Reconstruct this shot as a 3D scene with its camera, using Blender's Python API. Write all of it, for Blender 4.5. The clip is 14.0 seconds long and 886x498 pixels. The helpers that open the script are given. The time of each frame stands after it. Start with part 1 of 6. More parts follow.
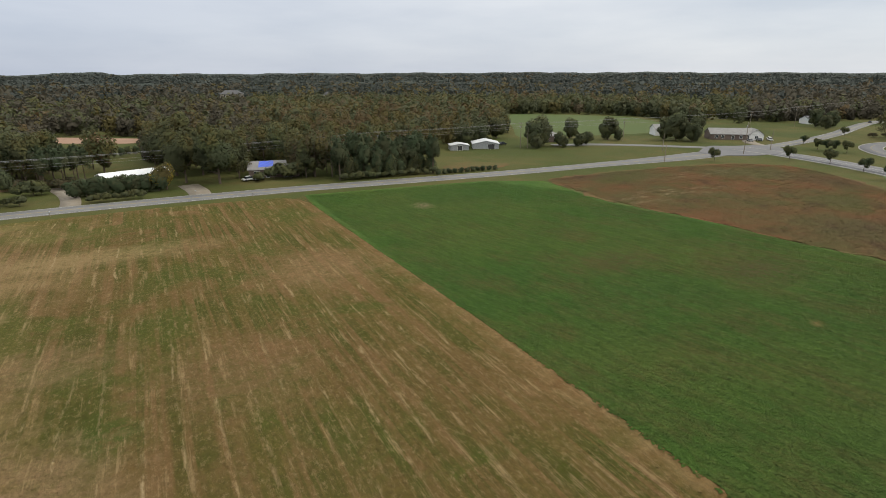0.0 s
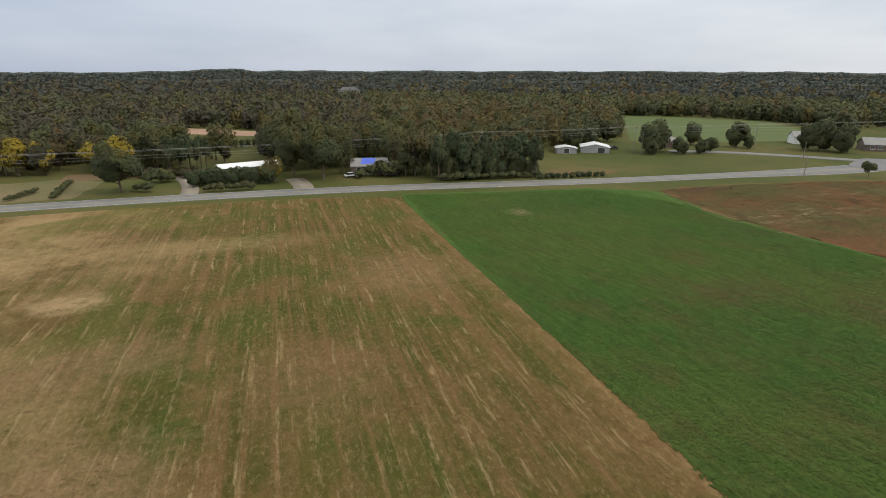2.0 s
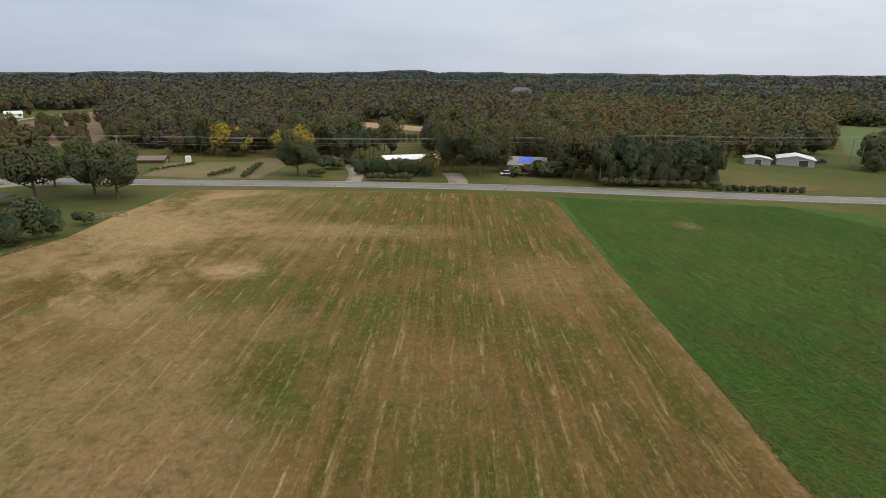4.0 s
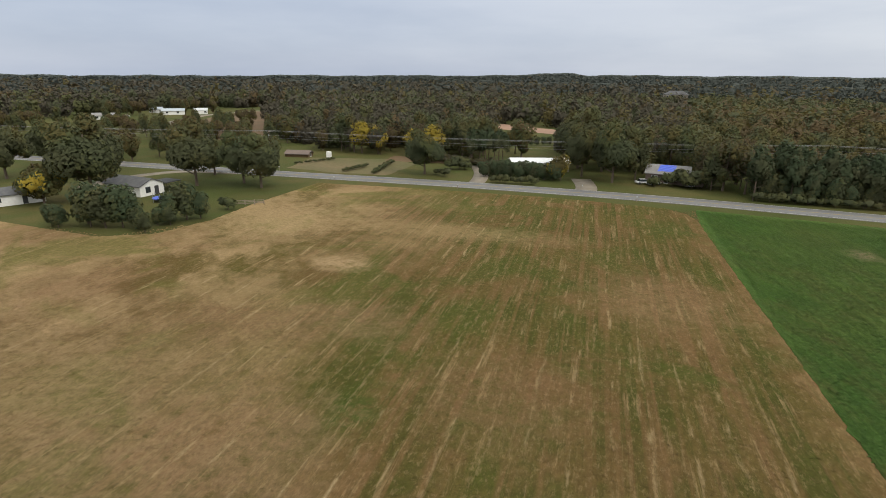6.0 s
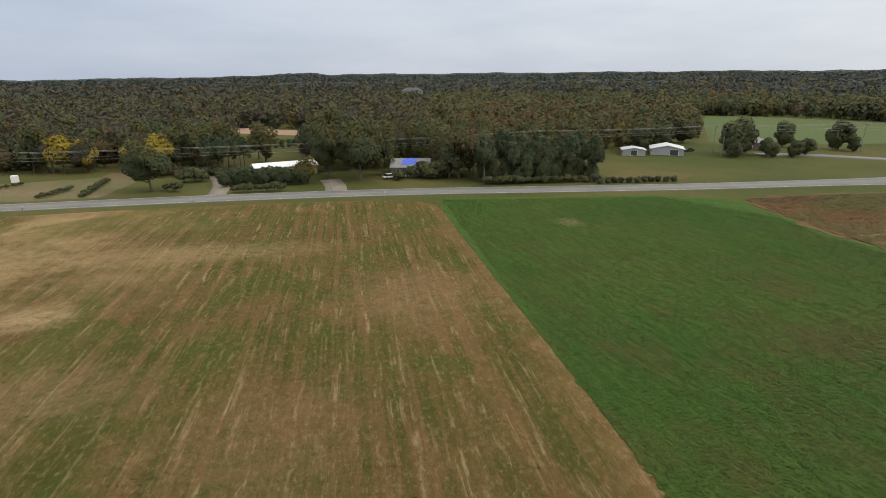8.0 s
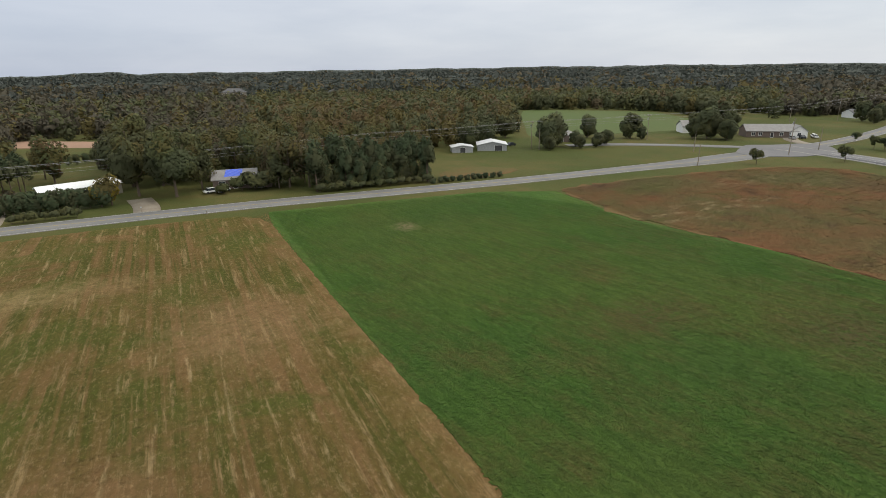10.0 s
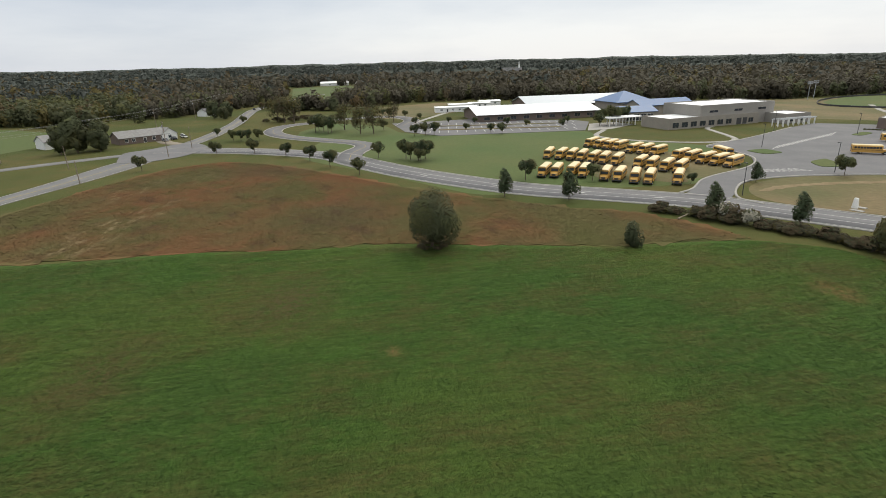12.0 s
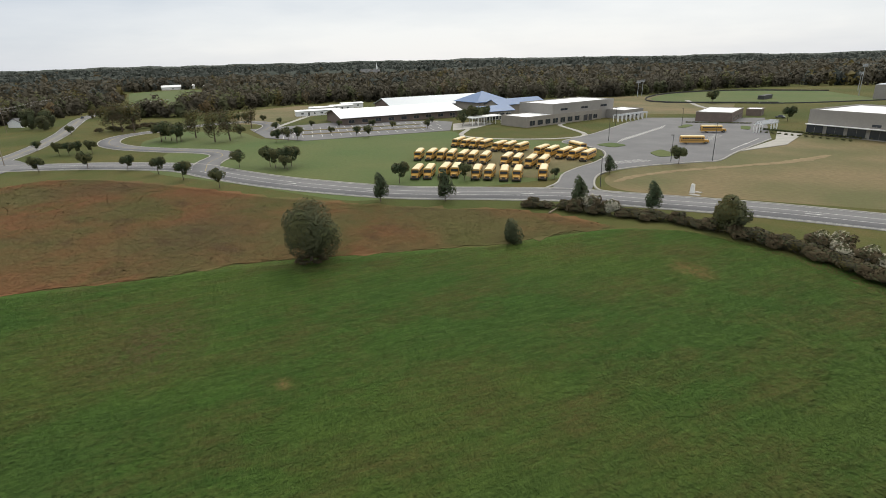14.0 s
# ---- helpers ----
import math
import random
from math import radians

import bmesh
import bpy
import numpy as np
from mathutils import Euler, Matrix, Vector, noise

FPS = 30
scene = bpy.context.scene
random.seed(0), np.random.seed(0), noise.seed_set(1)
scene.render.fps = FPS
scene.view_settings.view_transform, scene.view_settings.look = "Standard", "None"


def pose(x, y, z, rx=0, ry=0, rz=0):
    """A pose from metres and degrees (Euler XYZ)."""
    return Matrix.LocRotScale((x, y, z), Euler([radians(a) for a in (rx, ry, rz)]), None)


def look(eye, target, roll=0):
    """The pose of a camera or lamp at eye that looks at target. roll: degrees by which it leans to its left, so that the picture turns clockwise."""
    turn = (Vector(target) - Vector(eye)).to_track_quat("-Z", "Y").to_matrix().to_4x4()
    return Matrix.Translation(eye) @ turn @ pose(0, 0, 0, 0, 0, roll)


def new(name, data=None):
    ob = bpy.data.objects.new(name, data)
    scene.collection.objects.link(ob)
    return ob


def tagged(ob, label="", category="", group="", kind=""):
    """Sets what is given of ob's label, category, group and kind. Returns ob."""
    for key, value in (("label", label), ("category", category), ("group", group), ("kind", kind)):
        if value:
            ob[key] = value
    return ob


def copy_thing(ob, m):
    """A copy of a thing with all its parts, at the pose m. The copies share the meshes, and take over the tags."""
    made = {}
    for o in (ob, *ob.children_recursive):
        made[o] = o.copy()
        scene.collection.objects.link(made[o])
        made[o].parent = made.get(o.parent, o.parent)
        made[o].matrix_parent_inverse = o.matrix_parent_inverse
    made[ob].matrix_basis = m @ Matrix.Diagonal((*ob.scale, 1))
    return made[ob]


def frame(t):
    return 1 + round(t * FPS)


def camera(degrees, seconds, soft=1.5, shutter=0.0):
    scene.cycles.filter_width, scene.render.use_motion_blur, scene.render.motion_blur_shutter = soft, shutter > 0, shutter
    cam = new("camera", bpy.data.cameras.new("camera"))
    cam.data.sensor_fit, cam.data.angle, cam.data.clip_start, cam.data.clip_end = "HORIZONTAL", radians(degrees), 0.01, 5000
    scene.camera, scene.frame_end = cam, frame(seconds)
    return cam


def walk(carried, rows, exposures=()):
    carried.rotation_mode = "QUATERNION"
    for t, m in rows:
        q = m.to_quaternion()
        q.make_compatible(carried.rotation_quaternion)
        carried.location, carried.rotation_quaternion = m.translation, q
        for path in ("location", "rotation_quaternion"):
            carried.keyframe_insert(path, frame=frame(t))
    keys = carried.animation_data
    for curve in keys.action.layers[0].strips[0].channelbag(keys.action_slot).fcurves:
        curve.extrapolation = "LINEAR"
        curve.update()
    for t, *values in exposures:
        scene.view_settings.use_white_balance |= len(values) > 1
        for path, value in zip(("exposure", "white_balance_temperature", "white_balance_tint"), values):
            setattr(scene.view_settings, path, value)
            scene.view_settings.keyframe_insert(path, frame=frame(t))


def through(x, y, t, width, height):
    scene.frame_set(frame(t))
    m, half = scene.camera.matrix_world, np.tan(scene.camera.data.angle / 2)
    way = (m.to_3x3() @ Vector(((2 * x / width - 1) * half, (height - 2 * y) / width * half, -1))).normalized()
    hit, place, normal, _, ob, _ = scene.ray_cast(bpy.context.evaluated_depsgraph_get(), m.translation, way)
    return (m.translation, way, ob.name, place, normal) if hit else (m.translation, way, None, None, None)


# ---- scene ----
cam = camera(79.45, 14.0, soft=0.85)
# seconds, eye x y z, heading (clockwise from +y), tilt down, lean to the right
PATH = [
    (0.0, -13.19, -14.95, 33.15, 28.42, 18.23, 0.03), (0.5, -11.75, -12.74, 33.55, 28.32, 18.36, -0.03),
    (1.0, -10.36, -11.07, 33.52, 27.46, 18.31, -0.05), (1.5, -9.32, -10.28, 33.2, 23.65, 18.18, -0.13),
    (2.0, -8.58, -10.23, 33.41, 16.92, 18.45, -0.34), (2.5, -8.04, -10.19, 33.47, 8.42, 18.58, -0.62),
    (2.7, -7.71, -9.89, 33.35, 6.19, 18.65, -0.75), (4.8, -3.08, -3.53, 30.82, -6.25, 18.18, -0.64),
    (5.0, -2.69, -3.09, 30.76, -8.5, 18.22, -0.66), (5.5, -1.69, -2.19, 30.72, -14.01, 18.26, -0.73),
    (6.0, -0.79, -1.11, 30.7, -15.95, 18.25, -0.66), (6.5, 0.0, 0.0, 30.68, -13.93, 18.21, -0.52),
    (7.0, 0.73, 1.21, 30.61, -7.97, 18.12, -0.34), (7.5, 1.39, 2.29, 30.54, 1.97, 18.11, 0.0),
    (8.0, 2.16, 3.55, 30.5, 9.54, 18.2, 0.3), (8.2, 2.44, 3.91, 30.59, 11.8, 18.22, 0.54),
    (10.3, 5.6, 6.29, 32.21, 30.55, 18.66, 0.82), (10.5, 6.02, 6.64, 32.26, 33.99, 18.68, 0.91),
    (11.0, 7.37, 7.8, 32.25, 48.49, 18.86, 1.18), (11.5, 8.79, 9.1, 32.07, 69.07, 19.16, 1.37),
    (12.0, 10.2, 10.19, 31.85, 86.73, 19.35, 1.62), (12.5, 10.98, 10.88, 31.73, 97.64, 19.54, 1.66),
    (13.0, 11.64, 11.28, 31.8, 99.9, 19.58, 1.7), (13.5, 12.61, 11.63, 31.86, 100.7, 19.61, 1.66),
    (14.0, 13.79, 11.9, 31.9, 101.2, 19.58, 1.63)]
walk(cam, [(t, pose(x, y, z, 90 - tilt, 0, -head) @ pose(0, 0, 0, 0, 0, -lean)) for t, x, y, z, head, tilt, lean in PATH])

# ---- light: thin overcast, weak wide sun ----
SUN_EL, SUN_AZ = radians(46), radians(112)      # azimuth clockwise from +y
world = bpy.data.worlds.new("overcast_sky")
scene.world = world
world.use_nodes = True
wn, wl = world.node_tree.nodes, world.node_tree.links
wn.clear()
w_out, w_bg = wn.new("ShaderNodeOutputWorld"), wn.new("ShaderNodeBackground")
w_sky = wn.new("ShaderNodeTexSky")
w_sky.sky_type, w_sky.sun_disc, w_sky.sun_elevation, w_sky.sun_rotation = "NISHITA", False, SUN_EL, SUN_AZ
w_gain = wn.new("ShaderNodeMix")
w_gain.data_type, w_gain.blend_type = "RGBA", "MULTIPLY"
w_gain.inputs[0].default_value, w_gain.inputs[7].default_value = 1.0, (0.085, 0.085, 0.085, 1)
wl.new(w_sky.outputs[0], w_gain.inputs[6])
w_co, w_map, w_no, w_ramp = wn.new("ShaderNodeTexCoord"), wn.new("ShaderNodeMapping"), wn.new("ShaderNodeTexNoise"), wn.new("ShaderNodeValToRGB")
w_map.inputs["Scale"].default_value = (1.0, 1.0, 5.0)
w_no.inputs["Scale"].default_value, w_no.inputs["Detail"].default_value, w_no.inputs["Roughness"].default_value = 1.5, 6, 0.55
wl.new(w_co.outputs["Generated"], w_map.inputs[0])
wl.new(w_map.outputs[0], w_no.inputs["Vector"])
wl.new(w_no.outputs[0], w_ramp.inputs[0])
w_ramp.color_ramp.elements[0].position, w_ramp.color_ramp.elements[0].color = 0.33, (0.58, 0.63, 0.71, 1)
w_ramp.color_ramp.elements[1].position, w_ramp.color_ramp.elements[1].color = 0.68, (0.81, 0.83, 0.86, 1)
w_mix = wn.new("ShaderNodeMix")
w_mix.data_type = "RGBA"
w_mix.inputs[0].default_value = 0.86
wl.new(w_gain.outputs[2], w_mix.inputs[6])
# a cloud deck: brighter overhead than near the horizon, and towards the hidden sun
w_sep = wn.new("ShaderNodeSeparateXYZ")
wl.new(w_co.outputs["Generated"], w_sep.inputs[0])
w_up = wn.new("ShaderNodeMapRange")
w_up.inputs[1].default_value, w_up.inputs[2].default_value, w_up.inputs[3].default_value, w_up.inputs[4].default_value = 0.10, 0.75, 0.0, 1.0
wl.new(w_sep.outputs[2], w_up.inputs[0])
w_lift = wn.new("ShaderNodeMix")
w_lift.data_type = "RGBA"
w_lift.inputs[6].default_value, w_lift.inputs[7].default_value = (1, 1, 1, 1), (3.1, 2.85, 2.35, 1)
wl.new(w_up.outputs[0], w_lift.inputs[0])
w_side = wn.new("ShaderNodeVectorMath")
w_side.operation = "DOT_PRODUCT"
w_side.inputs[1].default_value = (math.sin(radians(115)), math.cos(radians(115)), 0)
wl.new(w_co.outputs["Generated"], w_side.inputs[0])
w_half = wn.new("ShaderNodeMapRange")
w_half.inputs[1].default_value, w_half.inputs[2].default_value = -0.75, 0.85
wl.new(w_side.outputs["Value"], w_half.inputs[0])
w_tone = wn.new("ShaderNodeMix")
w_tone.data_type = "RGBA"
w_tone.inputs[6].default_value, w_tone.inputs[7].default_value = (0.74, 0.79, 0.90, 1), (1.16, 1.15, 1.12, 1)
wl.new(w_half.outputs[0], w_tone.inputs[0])
w_a, w_b = wn.new("ShaderNodeMix"), wn.new("ShaderNodeMix")
for q in (w_a, w_b):
    q.data_type, q.blend_type = "RGBA", "MULTIPLY"
    q.inputs[0].default_value = 1.0
wl.new(w_ramp.outputs[0], w_a.inputs[6])
wl.new(w_lift.outputs[2], w_a.inputs[7])
wl.new(w_a.outputs[2], w_b.inputs[6])
wl.new(w_tone.outputs[2], w_b.inputs[7])
wl.new(w_b.outputs[2], w_mix.inputs[7])
wl.new(w_mix.outputs[2], w_bg.inputs[0])
w_bg.inputs[1].default_value = 1.0
wl.new(w_bg.outputs[0], w_out.inputs[0])
sun = new("sun", bpy.data.lights.new("sun", "SUN"))
sun.data.energy, sun.data.angle, sun.data.color = 1.2, radians(14), (1.0, 0.95, 0.88)
sun.matrix_world = look((300 * math.sin(SUN_AZ) * math.cos(SUN_EL), 300 * math.cos(SUN_AZ) * math.cos(SUN_EL), 300 * math.sin(SUN_EL)), (0, 0, 0))
scene.view_settings.exposure = 0.0


# ---- materials ----
def nodes_of(name):
    m = bpy.data.materials.new(name)
    m.use_nodes = True
    n, l = m.node_tree.nodes, m.node_tree.links
    b = n["Principled BSDF"]
    b.inputs["Specular IOR Level"].default_value = 0.25
    return m, n, l, b


def mix_node(n, l, fac, a, b, mode="MIX"):
    x = n.new("ShaderNodeMix")
    x.data_type, x.blend_type = "RGBA", mode
    for sock, val in ((x.inputs[0], fac), (x.inputs[6], a), (x.inputs[7], b)):
        if isinstance(val, (int, float)):
            sock.default_value = val
        elif isinstance(val, tuple):
            sock.default_value = (*val, 1)
        else:
            l.new(val, sock)
    return x.outputs[2]


def math_node(n, l, op, a, b=0.0, c=0.0, clamp=False):
    x = n.new("ShaderNodeMath")
    x.operation, x.use_clamp = op, clamp
    for sock, val in zip(x.inputs, (a, b, c)):
        if isinstance(val, (int, float)):
            sock.default_value = val
        else:
            l.new(val, sock)
    return x.outputs[0]


def noise_node(n, l, vec, scale, detail=4, rough=0.55, stretch=None, turn=0.0, lo=0.35, hi=0.65, distort=0.0):
    if stretch:
        mp = n.new("ShaderNodeMapping")
        mp.vector_type = "TEXTURE"
        mp.inputs["Scale"].default_value = tuple(1 / q for q in stretch)
        mp.inputs["Rotation"].default_value = (0, 0, radians(turn))
        l.new(vec, mp.inputs[0])
        vec = mp.outputs[0]
    t = n.new("ShaderNodeTexNoise")
    t.inputs["Scale"].default_value, t.inputs["Detail"].default_value = scale, detail
    t.inputs["Roughness"].default_value, t.inputs["Distortion"].default_value = rough, distort
    l.new(vec, t.inputs["Vector"])
    r = n.new("ShaderNodeMapRange")
    r.inputs[1].default_value, r.inputs[2].default_value = lo, hi
    l.new(t.outputs[0], r.inputs[0])
    return r.outputs[0]


def where(n, world_space=True):
    if world_space:
        return n.new("ShaderNodeNewGeometry").outputs["Position"]
    return n.new("ShaderNodeTexCoord").outputs["Object"]


def surf(name, a, b, scale=1.0, c=None, fine=None, rough=0.85, bump=0.3, metal=0.0, stretch=None, world_space=False, dist=0.02, spec=0.25):
    """A surface of two tones over a large scale, a third in fine grain, and relief."""
    m, n, l, p = nodes_of(name)
    v = where(n, world_space)
    col = mix_node(n, l, noise_node(n, l, v, scale, stretch=stretch), a, b)
    fine = fine or scale * 9
    f = noise_node(n, l, v, fine, detail=3, lo=0.3, hi=0.7, stretch=stretch)
    col = mix_node(n, l, math_node(n, l, "MULTIPLY", f, 0.45), col, c or tuple(x * 0.6 for x in a))
    l.new(col, p.inputs["Base Color"])
    p.inputs["Roughness"].default_value, p.inputs["Metallic"].default_value = rough, metal
    p.inputs["Specular IOR Level"].default_value = spec
    if bump:
        bn = n.new("ShaderNodeBump")
        bn.inputs["Strength"].default_value, bn.inputs["Distance"].default_value = bump, dist
        l.new(f, bn.inputs["Height"])
        l.new(bn.outputs[0], p.inputs["Normal"])
    return m


def leafy(name, a, b, c, rough=0.75, through=0.34):
    """Foliage: every clump takes its own tone, every tree its own cast."""
    m, n, l, p = nodes_of(name)
    isl = n.new("ShaderNodeNewGeometry").outputs["Random Per Island"]
    ob = n.new("ShaderNodeObjectInfo").outputs["Random"]
    col = mix_node(n, l, math_node(n, l, "MULTIPLY_ADD", isl, 0.22, 0.39), a, b)
    col = mix_node(n, l, math_node(n, l, "MULTIPLY", ob, 0.5), col, c)
    v = where(n, True)
    col = mix_node(n, l, noise_node(n, l, v, 0.11, detail=2), col, mix_node(n, l, 0.6, col, c))
    l.new(col, p.inputs["Base Color"])
    p.inputs["Roughness"].default_value = rough
    p.inputs["Specular IOR Level"].default_value = 0.12
    # leaves let part of the light through
    tr, mx = n.new("ShaderNodeBsdfTranslucent"), n.new("ShaderNodeMixShader")
    l.new(col, tr.inputs[0])
    mx.inputs[0].default_value = through
    l.new(p.outputs[0], mx.inputs[1])
    l.new(tr.outputs[0], mx.inputs[2])
    l.new(mx.outputs[0], n["Material Output"].inputs[0])
    return m


def plain(name, a, rough=0.6, metal=0.0, spec=0.4, var=0.25, scale=2.0):
    return surf(name, a, tuple(x * (1 - var) for x in a), scale, tuple(x * (1 - 1.6 * var) for x in a), rough=rough, metal=metal, bump=0.08, spec=spec)


def ground_material():
    m, n, l, p = nodes_of("rough_grass")
    v = where(n)
    col = mix_node(n, l, noise_node(n, l, v, 0.018, lo=0.4, hi=0.6), (0.052, 0.060, 0.017), (0.100, 0.083, 0.031))
    col = mix_node(n, l, math_node(n, l, "MULTIPLY", noise_node(n, l, v, 0.15), 0.6), col, (0.056, 0.074, 0.020))
    f = noise_node(n, l, v, 2.2, detail=5, lo=0.3, hi=0.7)
    col = mix_node(n, l, math_node(n, l, "MULTIPLY", f, 0.4), col, (0.036, 0.040, 0.013))
    l.new(col, p.inputs["Base Color"])
    p.inputs["Roughness"].default_value = 0.95
    p.inputs["Specular IOR Level"].default_value = 0.08
    bn = n.new("ShaderNodeBump")
    bn.inputs["Strength"].default_value, bn.inputs["Distance"].default_value = 0.5, 0.15
    l.new(f, bn.inputs["Height"])
    l.new(bn.outputs[0], p.inputs["Normal"])
    return m


def spot(n, l, v, x, y, rx, ry, soft=0.5):
    """1 within a patch of ground with a ragged rim, 0 outside."""
    s = n.new("ShaderNodeSeparateXYZ")
    l.new(v, s.inputs[0])
    wob = noise_node(n, l, v, 0.35, detail=5, lo=0.2, hi=0.8)
    dx = math_node(n, l, "DIVIDE", math_node(n, l, "SUBTRACT", s.outputs[0], x), rx)
    dy = math_node(n, l, "DIVIDE", math_node(n, l, "SUBTRACT", s.outputs[1], y), ry)
    d = math_node(n, l, "SQRT", math_node(n, l, "ADD", math_node(n, l, "MULTIPLY", dx, dx), math_node(n, l, "MULTIPLY", dy, dy)))
    d = math_node(n, l, "ADD", d, math_node(n, l, "MULTIPLY", math_node(n, l, "SUBTRACT", wob, 0.5), 1.1))
    r = n.new("ShaderNodeMapRange")
    r.inputs[1].default_value, r.inputs[2].default_value, r.inputs[3].default_value, r.inputs[4].default_value = 1 - soft, 1 + soft, 1, 0
    l.new(d, r.inputs[0])
    return r.outputs[0]


def mown_material():
    m, n, l, p = nodes_of("mown_stubble")
    v = where(n)
    s = n.new("ShaderNodeSeparateXYZ")
    l.new(v, s.inputs[0])
    olive, earth, green = (0.094, 0.085, 0.025), (0.122, 0.080, 0.036), (0.060, 0.082, 0.018)
    col = mix_node(n, l, noise_node(n, l, v, 0.035, detail=4, lo=0.40, hi=0.60), olive, earth)
    # the mower's swaths run along y
    east = n.new("ShaderNodeMapRange")
    east.inputs[1].default_value, east.inputs[2].default_value, east.inputs[3].default_value = -45, -14, 0.2
    l.new(math_node(n, l, "ADD", s.outputs[0], math_node(n, l, "MULTIPLY", noise_node(n, l, v, 0.03, detail=4, lo=0.3, hi=0.7), 22.0)), east.inputs[0])
    swath = noise_node(n, l, v, 1.0, detail=3, rough=0.6, stretch=(0.45, 0.012, 1), lo=0.45, hi=0.56)
    rag = noise_node(n, l, v, 0.25, detail=6, rough=0.7, stretch=(1.0, 0.30, 1), lo=0.36, hi=0.56)
    col = mix_node(n, l, math_node(n, l, "MULTIPLY", math_node(n, l, "MULTIPLY", swath, rag), east.outputs[0]), col, (0.152, 0.098, 0.048))
    # a paler, barer west side, in large worn patches
    west = n.new("ShaderNodeMapRange")
    west.inputs[1].default_value, west.inputs[2].default_value, west.inputs[3].default_value, west.inputs[4].default_value = -52, -12, 0.9, 0.0
    l.new(math_node(n, l, "ADD", s.outputs[0], math_node(n, l, "MULTIPLY", noise_node(n, l, v, 0.05, detail=5, lo=0.3, hi=0.7), 16.0)), west.inputs[0])
    bare = noise_node(n, l, v, 0.04, detail=7, rough=0.66, stretch=(1, 0.6, 1), turn=38, lo=0.43, hi=0.52)
    col = mix_node(n, l, math_node(n, l, "MULTIPLY", bare, west.outputs[0]), col, mix_node(n, l, noise_node(n, l, v, 0.06, detail=5, lo=0.42, hi=0.58), (0.330, 0.245, 0.145), (0.245, 0.165, 0.100)))
    sw2 = noise_node(n, l, v, 1.0, detail=3, rough=0.6, stretch=(0.62, 0.010, 1), turn=0.6, lo=0.46, hi=0.54)
    sr2 = noise_node(n, l, v, 0.06, detail=6, rough=0.65, lo=0.40, hi=0.56)
    col = mix_node(n, l, math_node(n, l, "MULTIPLY", math_node(n, l, "MULTIPLY", math_node(n, l, "MULTIPLY", sw2, sr2), east.outputs[0]), 0.9), col, (0.058, 0.068, 0.016))
    gr = noise_node(n, l, v, 0.05, detail=6, rough=0.62, lo=0.50, hi=0.60, distort=0.6)
    col = mix_node(n, l, math_node(n, l, "MULTIPLY", gr, 0.7), col, mix_node(n, l, west.outputs[0], green, (0.120, 0.125, 0.036)))
    # named patches: pale bare soil, a green hollow, the worn headland, the east margin
    grit = noise_node(n, l, v, 0.55, detail=7, rough=0.75, lo=0.30, hi=0.52)
    for x, y, rx, ry, k, c in ((-41, 76, 4.6, 3.6, 0.9, (0.34, 0.255, 0.160)), (-21, 38, 2.6, 4.4, 0.85, (0.050, 0.082, 0.017)), (-70, 100, 20, 16, 0.75, (0.34, 0.26, 0.155)), (-60, 30, 26, 18, 0.55, (0.29, 0.21, 0.13)),
                               (-30, 30, 9, 8, 0.7, (0.235, 0.158, 0.098)), (-46, 52, 9, 5, 0.6, (0.17, 0.108, 0.062)), (-30, 56, 9, 5, 0.55, (0.215, 0.150, 0.090)), (10, 75, 9, 9, 0.6, (0.225, 0.150, 0.088)), (-8, 45, 8, 7, 0.6, (0.185, 0.115, 0.066)), (-30, 100, 22, 5, 0.55, (0.30, 0.225, 0.13))):
        col = mix_node(n, l, math_node(n, l, "MULTIPLY", math_node(n, l, "MULTIPLY", spot(n, l, v, x, y, rx, ry, 0.5), grit), k), col, c)
    # pale broken windrows of straw
    wob = math_node(n, l, "ADD", s.outputs[0], math_node(n, l, "MULTIPLY", noise_node(n, l, v, 0.3, detail=4, stretch=(1, 0.25, 1), lo=0.2, hi=0.8), 1.5))
    comb = math_node(n, l, "PINGPONG", wob, 1.75)
    lines = n.new("ShaderNodeMapRange")
    lines.inputs[1].default_value, lines.inputs[2].default_value, lines.inputs[3].default_value, lines.inputs[4].default_value = 0.02, 0.26, 1.0, 0.0
    l.new(comb, lines.inputs[0])
    lrag = noise_node(n, l, v, 0.6, detail=6, rough=0.75, stretch=(1.0, 0.22, 1), lo=0.49, hi=0.60)
    lbig = noise_node(n, l, v, 0.05, detail=3, stretch=(1.0, 0.5, 1), lo=0.38, hi=0.60)
    col = mix_node(n, l, math_node(n, l, "MULTIPLY", math_node(n, l, "MULTIPLY", lines.outputs[0], lrag), math_node(n, l, "MULTIPLY_ADD", lbig, 0.65, 0.15)), col, (0.36, 0.285, 0.180))
    line = noise_node(n, l, v, 1.0, detail=5, rough=0.7, stretch=(1.3, 0.05, 1), lo=0.50, hi=0.60)
    col = mix_node(n, l, math_node(n, l, "MULTIPLY", math_node(n, l, "MULTIPLY", line, lrag), 0.7), col, (0.27, 0.20, 0.115))
    marg = n.new("ShaderNodeMapRange")
    marg.inputs[1].default_value, marg.inputs[2].default_value = 21.0, 25.6
    l.new(math_node(n, l, "ADD", s.outputs[0], math_node(n, l, "MULTIPLY", noise_node(n, l, v, 0.22, detail=4), 3.0)), marg.inputs[0])
    col = mix_node(n, l, math_node(n, l, "MULTIPLY", marg.outputs[0], 0.7), col, mix_node(n, l, noise_node(n, l, v, 0.5), (0.150, 0.085, 0.042), (0.220, 0.150, 0.080)))
